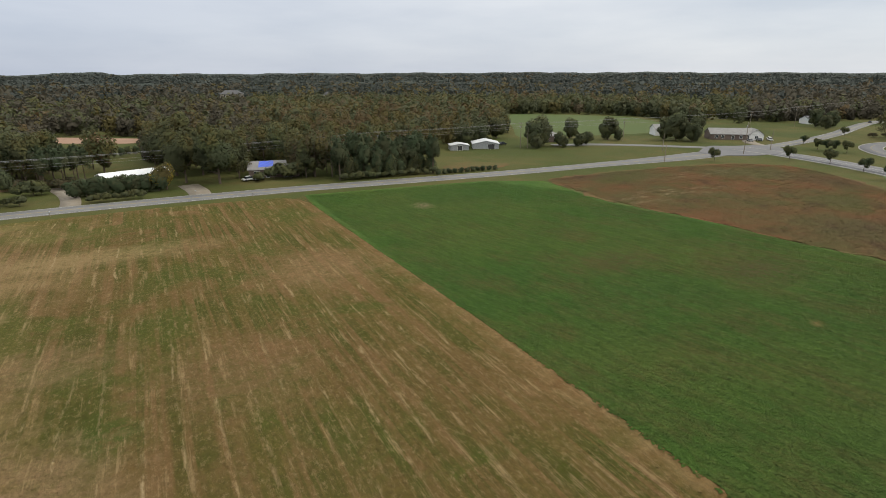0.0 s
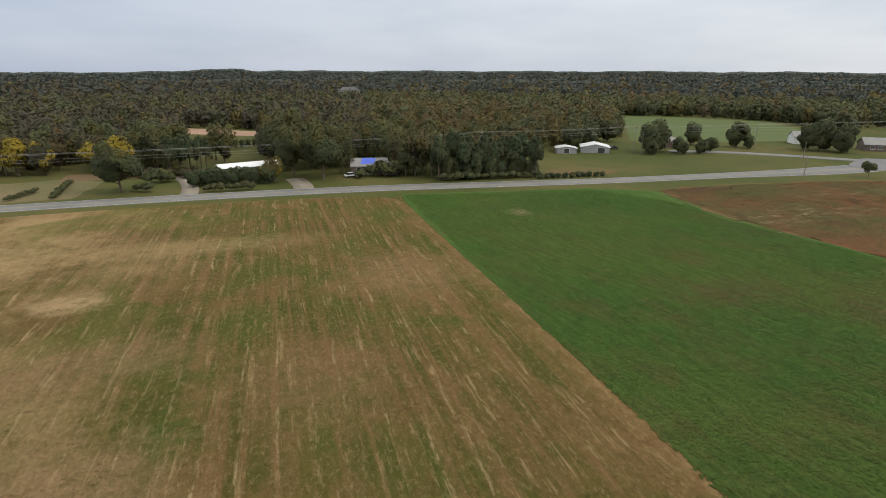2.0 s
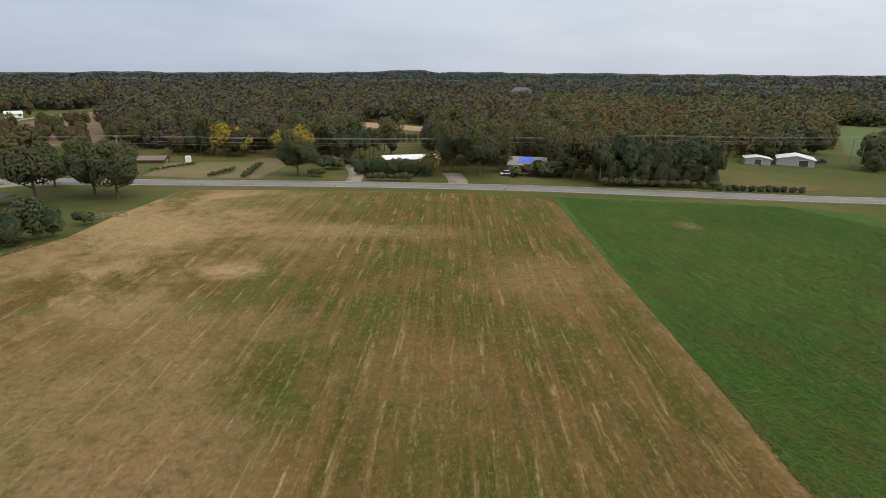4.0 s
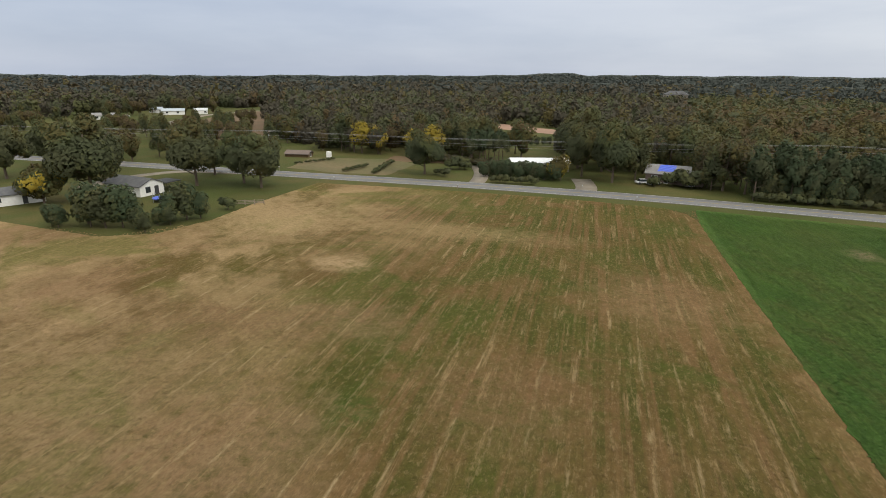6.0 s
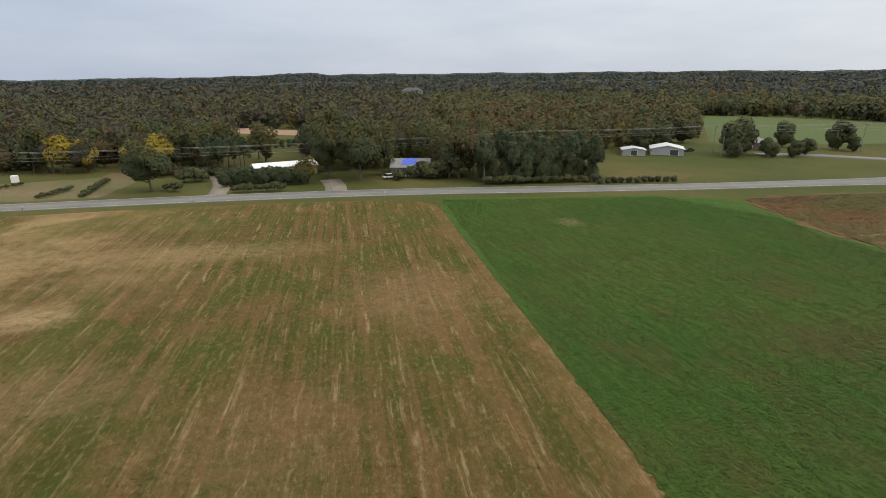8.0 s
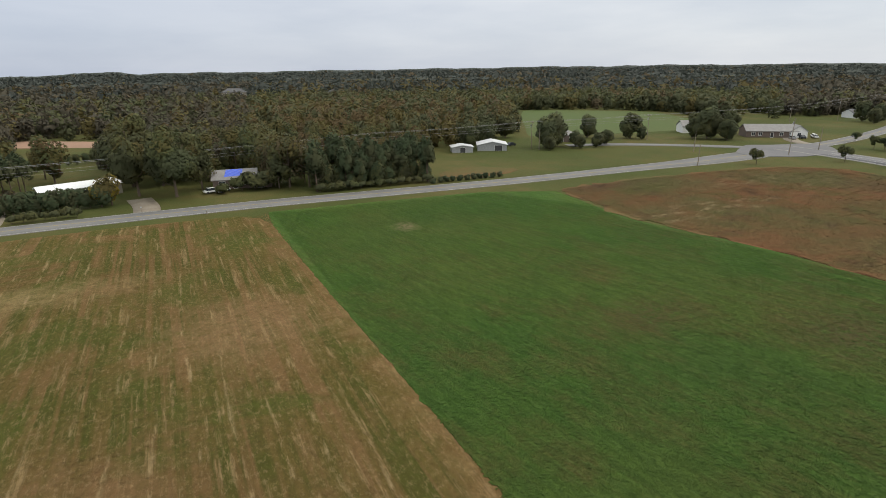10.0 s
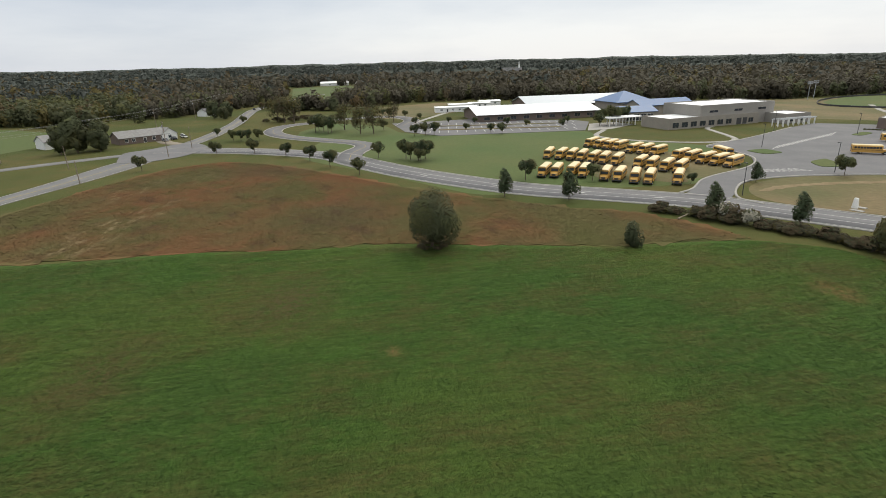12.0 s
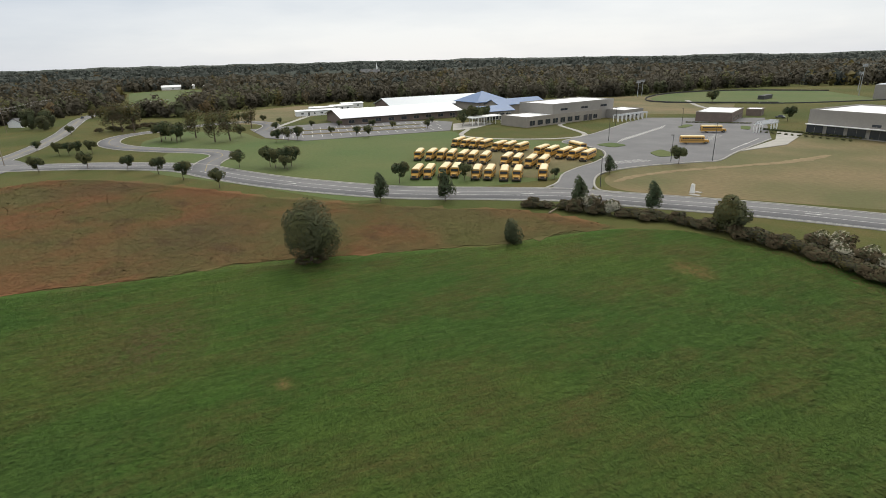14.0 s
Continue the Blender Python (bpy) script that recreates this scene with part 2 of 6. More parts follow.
    f = noise_node(n, l, v, 2.2, detail=8, rough=0.85, stretch=(1.0, 0.6, 1), lo=0.40, hi=0.62)
    col = mix_node(n, l, math_node(n, l, "MULTIPLY", f, 0.6), col, mix_node(n, l, 0.65, col, (0.040, 0.034, 0.016)))
    g2 = noise_node(n, l, v, 1.9, detail=8, rough=0.85, stretch=(1.0, 0.5, 1), lo=0.52, hi=0.62)
    col = mix_node(n, l, math_node(n, l, "MULTIPLY", g2, 0.4), col, (0.265, 0.200, 0.115))
    col = mix_node(n, l, 1.0, col, (1.03, 0.97, 0.84), "MULTIPLY")
    l.new(col, p.inputs["Base Color"])
    p.inputs["Roughness"].default_value, p.inputs["Specular IOR Level"].default_value = 0.95, 0.05
    bn = n.new("ShaderNodeBump")
    bn.inputs["Strength"].default_value, bn.inputs["Distance"].default_value = 0.7, 0.12
    l.new(f, bn.inputs["Height"])
    l.new(bn.outputs[0], p.inputs["Normal"])
    return m


ROW = 12     # degrees by which the drilled rows lean from y


def green_material():
    m, n, l, p = nodes_of("green_crop")
    v = where(n)
    col = mix_node(n, l, noise_node(n, l, v, 0.03, detail=4, lo=0.38, hi=0.62), (0.066, 0.132, 0.022), (0.098, 0.138, 0.029))
    s = n.new("ShaderNodeSeparateXYZ")
    l.new(v, s.inputs[0])
    # thin, browner stand towards the south-east, and paler wheel runs
    thin = n.new("ShaderNodeMapRange")
    thin.inputs[1].default_value, thin.inputs[2].default_value, thin.inputs[3].default_value, thin.inputs[4].default_value = 120, 60, 0.25, 1.0
    l.new(s.outputs[1], thin.inputs[0])
    col = mix_node(n, l, math_node(n, l, "MULTIPLY", noise_node(n, l, v, 0.02, detail=3, lo=0.40, hi=0.62), 0.55), col, (0.050, 0.108, 0.023))
    br = noise_node(n, l, v, 0.11, detail=8, rough=0.75, stretch=(1, 0.55, 1), turn=ROW, lo=0.46, hi=0.64)
    col = mix_node(n, l, math_node(n, l, "MULTIPLY", math_node(n, l, "MULTIPLY", br, thin.outputs[0]), 0.62), col, (0.130, 0.088, 0.036))
    run = noise_node(n, l, v, 1.0, detail=4, rough=0.65, stretch=(1.1, 0.13, 1), turn=ROW, lo=0.40, hi=0.60)
    col = mix_node(n, l, math_node(n, l, "MULTIPLY", run, 0.5), col, mix_node(n, l, 0.6, col, (0.022, 0.050, 0.012)))
    row = noise_node(n, l, v, 1.0, detail=4, rough=0.7, stretch=(2.6, 0.45, 1), turn=ROW, lo=0.50, hi=0.62)
    col = mix_node(n, l, math_node(n, l, "MULTIPLY", row, 0.38), col, (0.110, 0.175, 0.042))
    for x, y, rx, ry, c in ((47.4, 108, 2.0, 2.6, (0.29, 0.23, 0.13)), (81.4, -41, 3.0, 2.0, (0.21, 0.135, 0.055)), (64.8, 19.4, 0.9, 0.6, (0.22, 0.14, 0.06)), (78, 36, 7, 5, (0.115, 0.085, 0.040)), (60, 52, 6, 4, (0.110, 0.085, 0.036))):
        patch = math_node(n, l, "MULTIPLY", spot(n, l, v, x, y, rx, ry, 0.8), noise_node(n, l, v, 0.9, detail=6, rough=0.75, lo=0.36, hi=0.56))
        col = mix_node(n, l, math_node(n, l, "MULTIPLY", patch, 0.8), col, c)
    f = noise_node(n, l, v, 2.3, detail=7, rough=0.78, lo=0.34, hi=0.66)
    col = mix_node(n, l, math_node(n, l, "MULTIPLY", f, 0.55), col, mix_node(n, l, 0.7, col, (0.014, 0.032, 0.008)))
    l.new(col, p.inputs["Base Color"])
    p.inputs["Roughness"].default_value, p.inputs["Specular IOR Level"].default_value = 0.9, 0.08
    bn = n.new("ShaderNodeBump")
    bn.inputs["Strength"].default_value, bn.inputs["Distance"].default_value = 0.9, 0.25
    l.new(f, bn.inputs["Height"])
    l.new(bn.outputs[0], p.inputs["Normal"])
    return m


def weed_material():
    m, n, l, p = nodes_of("dry_weeds")
    v = where(n)
    col = mix_node(n, l, noise_node(n, l, v, 0.028, detail=6, rough=0.6, lo=0.40, hi=0.58), (0.138, 0.070, 0.034), (0.090, 0.080, 0.033))
    col = mix_node(n, l, math_node(n, l, "MULTIPLY", noise_node(n, l, v, 0.06, detail=6, rough=0.65, lo=0.50, hi=0.66, distort=0.5), 0.8), col, (0.078, 0.080, 0.028))
    col = mix_node(n, l, math_node(n, l, "MULTIPLY", noise_node(n, l, v, 0.075, detail=6, rough=0.65, lo=0.54, hi=0.70, stretch=(1, 1.8, 1), turn=30), 0.75), col, (0.066, 0.042, 0.025))
    straw = noise_node(n, l, v, 0.3, detail=6, rough=0.75, stretch=(0.5, 1.4, 1), turn=8, lo=0.50, hi=0.66)
    for x, y, rx, ry, k in ((112, 87, 22, 4.5, 0.85), (150, 104, 16, 4, 0.5), (170, 92, 10, 6, 0.35)):
        col = mix_node(n, l, math_node(n, l, "MULTIPLY", math_node(n, l, "MULTIPLY", spot(n, l, v, x, y, rx, ry, 0.7), straw), k), col, (0.26, 0.205, 0.120))
    for x, y, rx, ry in ((178, 76, 10, 12), (122, 40, 14, 9), (112, 118, 12, 4)):
        col = mix_node(n, l, math_node(n, l, "MULTIPLY", spot(n, l, v, x, y, rx, ry, 0.7), 0.5), col, (0.075, 0.050, 0.030))
    f = noise_node(n, l, v, 1.3, detail=6, rough=0.72, lo=0.25, hi=0.75)
    col = mix_node(n, l, math_node(n, l, "MULTIPLY", f, 0.35), col, mix_node(n, l, 0.5, col, (0.045, 0.034, 0.018)))
    g = noise_node(n, l, v, 2.4, detail=5, rough=0.75, lo=0.55, hi=0.68)
    col = mix_node(n, l, math_node(n, l, "MULTIPLY", g, 0.3), col, (0.205, 0.150, 0.080))
    l.new(col, p.inputs["Base Color"])
    p.inputs["Roughness"].default_value, p.inputs["Specular IOR Level"].default_value = 0.95, 0.05
    bn = n.new("ShaderNodeBump")
    bn.inputs["Strength"].default_value, bn.inputs["Distance"].default_value = 0.5, 0.15
    l.new(f, bn.inputs["Height"])
    l.new(bn.outputs[0], p.inputs["Normal"])
    return m


M_GROUND, M_MOWN, M_GREEN, M_WEED = ground_material(), mown_material(), green_material(), weed_material()
M_ASPHALT = surf("worn_asphalt", (0.140, 0.139, 0.139), (0.170, 0.167, 0.163), 0.12, (0.105, 0.104, 0.105), fine=3.0, rough=0.9, bump=0.15, world_space=True)
M_ASPHALT2 = surf("dark_asphalt", (0.118, 0.117, 0.122), (0.148, 0.145, 0.148), 0.09, (0.088, 0.088, 0.094), fine=2.5, rough=0.9, bump=0.15, world_space=True)
M_CONCRETE = surf("pale_concrete", (0.33, 0.32, 0.295), (0.27, 0.26, 0.24), 0.3, (0.21, 0.20, 0.185), fine=4, rough=0.9, bump=0.1, world_space=True)
M_GRAVEL = surf("pale_gravel", (0.235, 0.205, 0.165), (0.18, 0.155, 0.12), 0.4, (0.13, 0.11, 0.085), fine=5, rough=0.95, bump=0.4, world_space=True)
M_DIRT = surf("bare_dirt", (0.130, 0.078, 0.042), (0.100, 0.068, 0.034), 0.06, (0.070, 0.050, 0.026), fine=1.2, rough=0.95, bump=0.4, world_space=True)
M_SAND = surf("sandy_track", (0.200, 0.150, 0.086), (0.150, 0.110, 0.058), 0.3, (0.10, 0.080, 0.040), fine=2.0, rough=0.95, bump=0.3, world_space=True)
M_PINK = surf("pink_soil", (0.30, 0.185, 0.130), (0.24, 0.15, 0.105), 0.04, (0.18, 0.12, 0.085), fine=0.8, rough=0.95, bump=0.3, world_space=True)
M_LAWN = surf("school_lawn", (0.054, 0.086, 0.020), (0.080, 0.094, 0.027), 0.03, (0.040, 0.054, 0.014), fine=0.9, rough=0.95, bump=0.4, world_space=True, dist=0.1)
M_TANLAWN = surf("dry_lawn", (0.150, 0.112, 0.056), (0.080, 0.082, 0.029), 0.035, (0.068, 0.053, 0.024), fine=0.8, rough=0.95, bump=0.4, world_space=True, dist=0.1)
M_FARGREEN = surf("far_pasture", (0.056, 0.082, 0.019), (0.066, 0.080, 0.022), 0.01, (0.044, 0.064, 0.015), fine=0.4, rough=0.95, bump=0.2, world_space=True)
M_PAINT = plain("road_paint_white", (0.46, 0.46, 0.44), 0.85)
M_YPAINT = plain("road_paint_yellow", (0.30, 0.235, 0.10), 0.85)
M_BARK = surf("bark", (0.10, 0.075, 0.055), (0.14, 0.11, 0.085), 1.5, (0.05, 0.038, 0.028), rough=0.95, bump=0.6, stretch=(1, 1, 0.2))
M_WOODPOLE = surf("weathered_pole", (0.20, 0.16, 0.12), (0.26, 0.22, 0.18), 1.0, (0.12, 0.095, 0.07), rough=0.9, bump=0.3, stretch=(1, 1, 0.1))
M_WIRE = plain("wire", (0.27, 0.27, 0.28), 0.6)
M_GALV = plain("galvanised_steel", (0.36, 0.37, 0.38), 0.55, 0.2)
M_WHITE = plain("white_siding", (0.72, 0.72, 0.70), 0.6, var=0.12)
M_WROOF = plain("white_metal_roof", (0.68, 0.69, 0.70), 0.45, 0.0, var=0.10)
M_GROOF = plain("grey_metal_roof", (0.36, 0.40, 0.44), 0.45, var=0.12)
M_BROOF = plain("blue_metal_roof", (0.060, 0.125, 0.26), 0.55, var=0.15)
M_SHINGLE = surf("dark_shingles", (0.085, 0.085, 0.09), (0.12, 0.12, 0.12), 0.8, (0.055, 0.055, 0.06), rough=0.9, bump=0.3)
M_GSHINGLE = surf("grey_shingles", (0.24, 0.235, 0.23), (0.19, 0.185, 0.18), 0.8, (0.15, 0.145, 0.14), rough=0.9, bump=0.3)
M_TARP = plain("blue_tarp", (0.05, 0.11, 0.62), 0.45)
M_TAN = surf("tan_masonry", (0.27, 0.245, 0.21), (0.23, 0.21, 0.18), 0.3, (0.19, 0.17, 0.145), rough=0.9, bump=0.15)
M_BRICK = surf("red_brown_brick", (0.165, 0.125, 0.105), (0.135, 0.105, 0.09), 0.4, (0.10, 0.078, 0.068), rough=0.9, bump=0.2)
M_PANEL = surf("grey_concrete_panel", (0.26, 0.245, 0.22), (0.23, 0.215, 0.195), 0.15, (0.19, 0.18, 0.165), rough=0.85, bump=0.08)
M_GLASS = plain("dark_window_glass", (0.035, 0.042, 0.050), 0.08, spec=0.6, var=0.2)
M_DARK = plain("dark_trim", (0.05, 0.05, 0.052), 0.7)
M_BUS = plain("school_bus_yellow", (0.44, 0.245, 0.050), 0.4, var=0.08, scale=0.6)
M_BUSROOF = plain("pale_bus_roof", (0.60, 0.49, 0.28), 0.5, var=0.08, scale=0.6)
M_TYRE = plain("black_rubber", (0.022, 0.022, 0.023), 0.85)
M_RIM = plain("pale_rim", (0.42, 0.42, 0.41), 0.5, 0.5)
M_CARS = [plain("white_car_paint", (0.68, 0.68, 0.68), 0.3), plain("silver_car_paint", (0.36, 0.37, 0.39), 0.3, 0.4), plain("dark_car_paint", (0.04, 0.045, 0.055), 0.25)]
L_DARK = leafy("dark_green_foliage", (0.042, 0.054, 0.028), (0.078, 0.094, 0.048), (0.080, 0.080, 0.040))
L_MID = leafy("green_foliage", (0.058, 0.074, 0.031), (0.102, 0.118, 0.050), (0.102, 0.094, 0.040))
L_OLIVE = leafy("olive_foliage", (0.074, 0.073, 0.026), (0.116, 0.104, 0.037), (0.100, 0.078, 0.030))
L_RUST = leafy("rust_foliage", (0.086, 0.062, 0.032), (0.128, 0.085, 0.042), (0.100, 0.075, 0.036))
L_BROWN = leafy("brown_foliage", (0.070, 0.055, 0.034), (0.115, 0.088, 0.052), (0.090, 0.072, 0.040))
L_YELLOW = leafy("yellow_foliage", (0.270, 0.200, 0.028), (0.400, 0.300, 0.038), (0.220, 0.180, 0.038))
L_PINE = leafy("pine_needles", (0.038, 0.056, 0.030), (0.072, 0.098, 0.050), (0.060, 0.076, 0.038))
L_GREY = leafy("grey_green_foliage", (0.050, 0.060, 0.032), (0.098, 0.105, 0.058), (0.080, 0.082, 0.040))
L_PALE = leafy("pale_seed_heads", (0.36, 0.34, 0.28), (0.52, 0.50, 0.43), (0.30, 0.28, 0.20))
# far woods: blue-grey distance haze mixed into the leaf colours
L_HAZY = leafy("hazed_far_foliage", (0.046, 0.056, 0.050), (0.056, 0.066, 0.057), (0.054, 0.060, 0.053))
L_DUN = leafy("dun_foliage", (0.050, 0.048, 0.034), (0.086, 0.074, 0.052), (0.070, 0.062, 0.044))
M_SROOF = plain("pale_shed_roof", (0.50, 0.51, 0.53), 0.5, var=0.1)


# ---- building helpers ----
def part(name, bm, material, parent, label=""):
    me = bpy.data.meshes.new(name)
    bm.normal_update()
    bm.to_mesh(me)
    bm.free()
    return mesh_part(name, me, material, parent, label)


def mesh_part(name, me, material, parent, label=""):
    for mm in (material if isinstance(material, (list, tuple)) else [material]):
        if len(me.materials) < 8:
            me.materials.append(mm)
    ob = new(name, me)
    if parent:
        ob.parent = parent
    if label:
        ob["label"] = label
    return ob


def thing(name, label, category, x=0, y=0, z=0, rz=0, group="", kind=""):
    e = new(name)
    e.empty_display_size = 0.3
    e.matrix_world = pose(x, y, z, 0, 0, rz)
    return tagged(e, label, category, group, kind)


def box(bm, x0, y0, z0, x1, y1, z1):
    v = [bm.verts.new(p) for p in ((x0, y0, z0), (x1, y0, z0), (x1, y1, z0), (x0, y1, z0), (x0, y0, z1), (x1, y0, z1), (x1, y1, z1), (x0, y1, z1))]
    for f in ((3, 2, 1, 0), (4, 5, 6, 7), (0, 1, 5, 4), (1, 2, 6, 5), (2, 3, 7, 6), (3, 0, 4, 7)):
        bm.faces.new([v[i] for i in f])
    return v


def a_box(*a):
    bm = bmesh.new()
    box(bm, *a)
    return bm


def tube(bm, p, q, r0, r1, n=8):
    p, q = Vector(p), Vector(q)
    rot = (q - p).to_track_quat("Z", "Y")
    ring = []
    for c, r in ((p, r0), (q, r1)):
        ring.append([bm.verts.new(c + rot @ Vector((r * math.cos(2 * math.pi * i / n), r * math.sin(2 * math.pi * i / n), 0))) for i in range(n)])
    for i in range(n):
        bm.faces.new((ring[0][i], ring[0][(i + 1) % n], ring[1][(i + 1) % n], ring[1][i]))
    bm.faces.new(list(reversed(ring[0])))
    bm.faces.new(ring[1])


def np_mesh(name, verts, faces, mat_index=None, normals=None):
    """A mesh from arrays of verts (n, 3) and quads or triangles (m, k), with soft normals where given."""
    me = bpy.data.meshes.new(name)
    verts, faces = np.asarray(verts, np.float32), np.asarray(faces, np.int32)
    me.vertices.add(len(verts))
    me.vertices.foreach_set("co", verts.ravel())
    k = faces.shape[1]
    me.loops.add(faces.size)
    me.loops.foreach_set("vertex_index", faces.ravel())
    me.polygons.add(len(faces))
    me.polygons.foreach_set("loop_start", np.arange(0, faces.size, k, dtype=np.int32))
    me.polygons.foreach_set("loop_total", np.full(len(faces), k, np.int32))
    if mat_index is not None:
        me.polygons.foreach_set("material_index", np.asarray(mat_index, np.int32))
    me.update(calc_edges=True)
    me.validate()
    if normals is not None:
        me.polygons.foreach_set("use_smooth", np.ones(len(faces), bool))
        me.normals_split_custom_set_from_vertices(np.asarray(normals, np.float32))
    return me


def soft(c, nrm, mid, up=0.35):
    """Normals of leaf clumps that follow the crown's round form, three to a clump."""
    d = c - np.asarray(mid)
    d = d / (np.linalg.norm(d, axis=1, keepdims=True) + 1e-6)
    w = 0.8 * d + 0.3 * nrm + np.array([0, 0, up])
    w /= np.linalg.norm(w, axis=1, keepdims=True) + 1e-6
    return np.repeat(w, 3, 0)


def smooth_line(pts, step=4.0):
    """A Catmull-Rom line through pts, in steps of about so many metres."""
    p = [np.array(q, float) for q in pts]
    p = [2 * p[0] - p[1]] + p + [2 * p[-1] - p[-2]]
    out = []
    for i in range(1, len(p) - 2):
        k = max(2, int(np.linalg.norm(p[i + 1] - p[i]) / step))
        for j in range(k):
            t = j / k
            out.append(0.5 * (2 * p[i] + (p[i + 1] - p[i - 1]) * t + (2 * p[i - 1] - 5 * p[i] + 4 * p[i + 1] - p[i + 2]) * t * t
                              + (3 * p[i] - p[i - 1] - 3 * p[i + 1] + p[i + 2]) * t ** 3))
    out.append(p[-2])
    return np.array(out)


def offset_line(line, d):
    """The line moved d metres to its right."""
    t = np.gradient(line[:, :2], axis=0)
    t /= np.linalg.norm(t, axis=1, keepdims=True)
    d = np.asarray(d).reshape(-1, 1) if np.ndim(d) else d
    return line[:, :2] + np.stack([t[:, 1], -t[:, 0]], 1) * d


def strip(name, line, left, right, z, thick, material, label="", category="", kind="structure", parent=None, dash=None):
    """A slab of road, kerb or painted line between two offsets of a line."""
    a, b = offset_line(line, left), offset_line(line, right)
    n = len(a)
    v = np.concatenate([np.c_[a, np.full(n, z)], np.c_[b, np.full(n, z)], np.c_[a, np.full(n, z - thick)], np.c_[b, np.full(n, z - thick)]])
    i = np.arange(n - 1)
    if dash:
        i = i[(i // dash) % 2 == 0]
    top = np.c_[i, i + n, i + n + 1, i + 1]
    lf = np.c_[i + 2 * n, i, i + 1, i + 1 + 2 * n]
    rt = np.c_[i + n, i + 3 * n, i + 1 + 3 * n, i + 1 + n]
    ob = mesh_part(name, np_mesh(name, v, np.concatenate([top, lf, rt])), material, parent)
    return tagged(ob, label, category, kind=kind) if not parent else ob


def slab(name, pts, z, material, label="", category="", ragged=0.0, step=3.0, closed_smooth=False, thick=0.4, kind="structure", seed=1):
    """A flat piece of ground with the outline pts and a ragged rim, its top at z."""
    rng = np.random.default_rng(seed)
    out = []
    n = len(pts)
    for i in range(n):
        p, q = np.array(pts[i], float), np.array(pts[(i + 1) % n], float)
        k = max(1, int(np.linalg.norm(q - p) / step))
        for j in range(k):
            out.append(p + (q - p) * j / k)
    out = np.array(out)
    if closed_smooth:
        for _ in range(4):
            out = 0.5 * out + 0.25 * (np.roll(out, 1, 0) + np.roll(out, -1, 0))
    if ragged:
        out = out + rng.normal(0, ragged, out.shape)
    bm = bmesh.new()
    top = [bm.verts.new((x, y, z)) for x, y in out]
    low = [bm.verts.new((x, y, z - thick)) for x, y in out]
    f = bm.faces.new(top)
    if f.calc_area() and (bm.normal_update() or f.normal.z < 0):
        f.normal_flip()
    for i in range(len(top)):
        j = (i + 1) % len(top)
        bm.faces.new((top[i], low[i], low[j], top[j]))
    bmesh.ops.triangulate(bm, faces=[f])
    ob = part(name, bm, material, None)
    return tagged(ob, label, category, kind=kind)


# ---- the ground: one sheet to the horizon ----
EL_AZ = [-180, -60, -45, -30, -15, 0, 15, 30, 45, 60, 75, 90, 105, 120, 135, 150, 180]
EL_DEG = [-0.4, -0.44, -0.53, -0.35, -0.18, 0.02, 0.08, 0.14, 0.18, 0.12, 0.13, 0.08, 0.04, -0.15, -0.27, -0.22, -0.4]


def crest(az):
    """Height of the far woods' tops at 4 km, by azimuth in degrees."""
    return 32.0 + 4000 * np.tan(np.radians(np.interp(az, EL_AZ, EL_DEG))) + 16 * np.exp(-((az + 4.5) / 2.2) ** 4) + 2.5 * np.sin(az * 0.55) + 2 * np.sin(az * 1.7 + 1)


def rise(x, y):
    r = np.hypot(x, y)
    az = np.degrees(np.arctan2(x, y))
    t = np.clip((r - 900) / 3000, 0, 1)
    t = t * t * (3 - 2 * t)
    return t * (crest(az) - 20.0) + 2.0 * t * np.sin(x / 310.0) * np.cos(y / 270.0)


rr = np.concatenate([[0.01], np.geomspace(20, 4900, 58)])
aa = np.radians(np.arange(0, 360, 1.5))
R_, A_ = np.meshgrid(rr, aa, indexing="ij")
gx, gy = R_ * np.sin(A_), R_ * np.cos(A_)
gv = np.stack([gx, gy, rise(gx, gy)], -1).reshape(-1, 3)
na = len(aa)
ii, jj = np.meshgrid(np.arange(len(rr) - 1), np.arange(na), indexing="ij")
gf = np.stack([ii * na + jj, ii * na + (jj + 1) % na, (ii + 1) * na + (jj + 1) % na, (ii + 1) * na + jj], -1).reshape(-1, 4)[:, ::-1]
ground = mesh_part("ground", np_mesh("ground", gv, gf), M_GROUND, None)
tagged(ground, "open grassy farmland reaching to wooded hills", "ground", kind="structure")

# ---- fields ----
slab("field_mown", [(24.6, -120), (24.6, 5), (24.4, 25), (23.9, 48), (23.3, 72), (22.6, 98), (22.2, 124), (20.6, 131), (16, 135.5), (-10, 138.5), (-50, 138), (-78, 136), (-80, 108), (-79.5, 92), (-83, 80), (-92, 75), (-106, 76), (-150, 80), (-190, 70), (-190, -120)],
     0.03, M_MOWN, "mown hay field with brown stubble stripes", "field", ragged=0.06, step=1.0, seed=3)
slab("field_green", [(24.6, -120), (50, -68), (64, -59.5), (71, -59.5), (80.7, -58.8), (90.2, -56), (99.5, -51), (103.6, -42), (103.6, -35), (102.5, -24), (101, -15), (102.5, 6), (103.5, 22), (103, 31),
                     (100.5, 42), (99.5, 62), (96, 78), (93.5, 89), (95, 104), (97, 120), (80, 129), (50, 133), (23.3, 136), (22.2, 124), (22.6, 98), (23.3, 72), (23.9, 48), (24.4, 25), (24.6, 5)],
     0.06, M_GREEN, "lush green crop field", "field", ragged=0.09, step=0.8, seed=4)
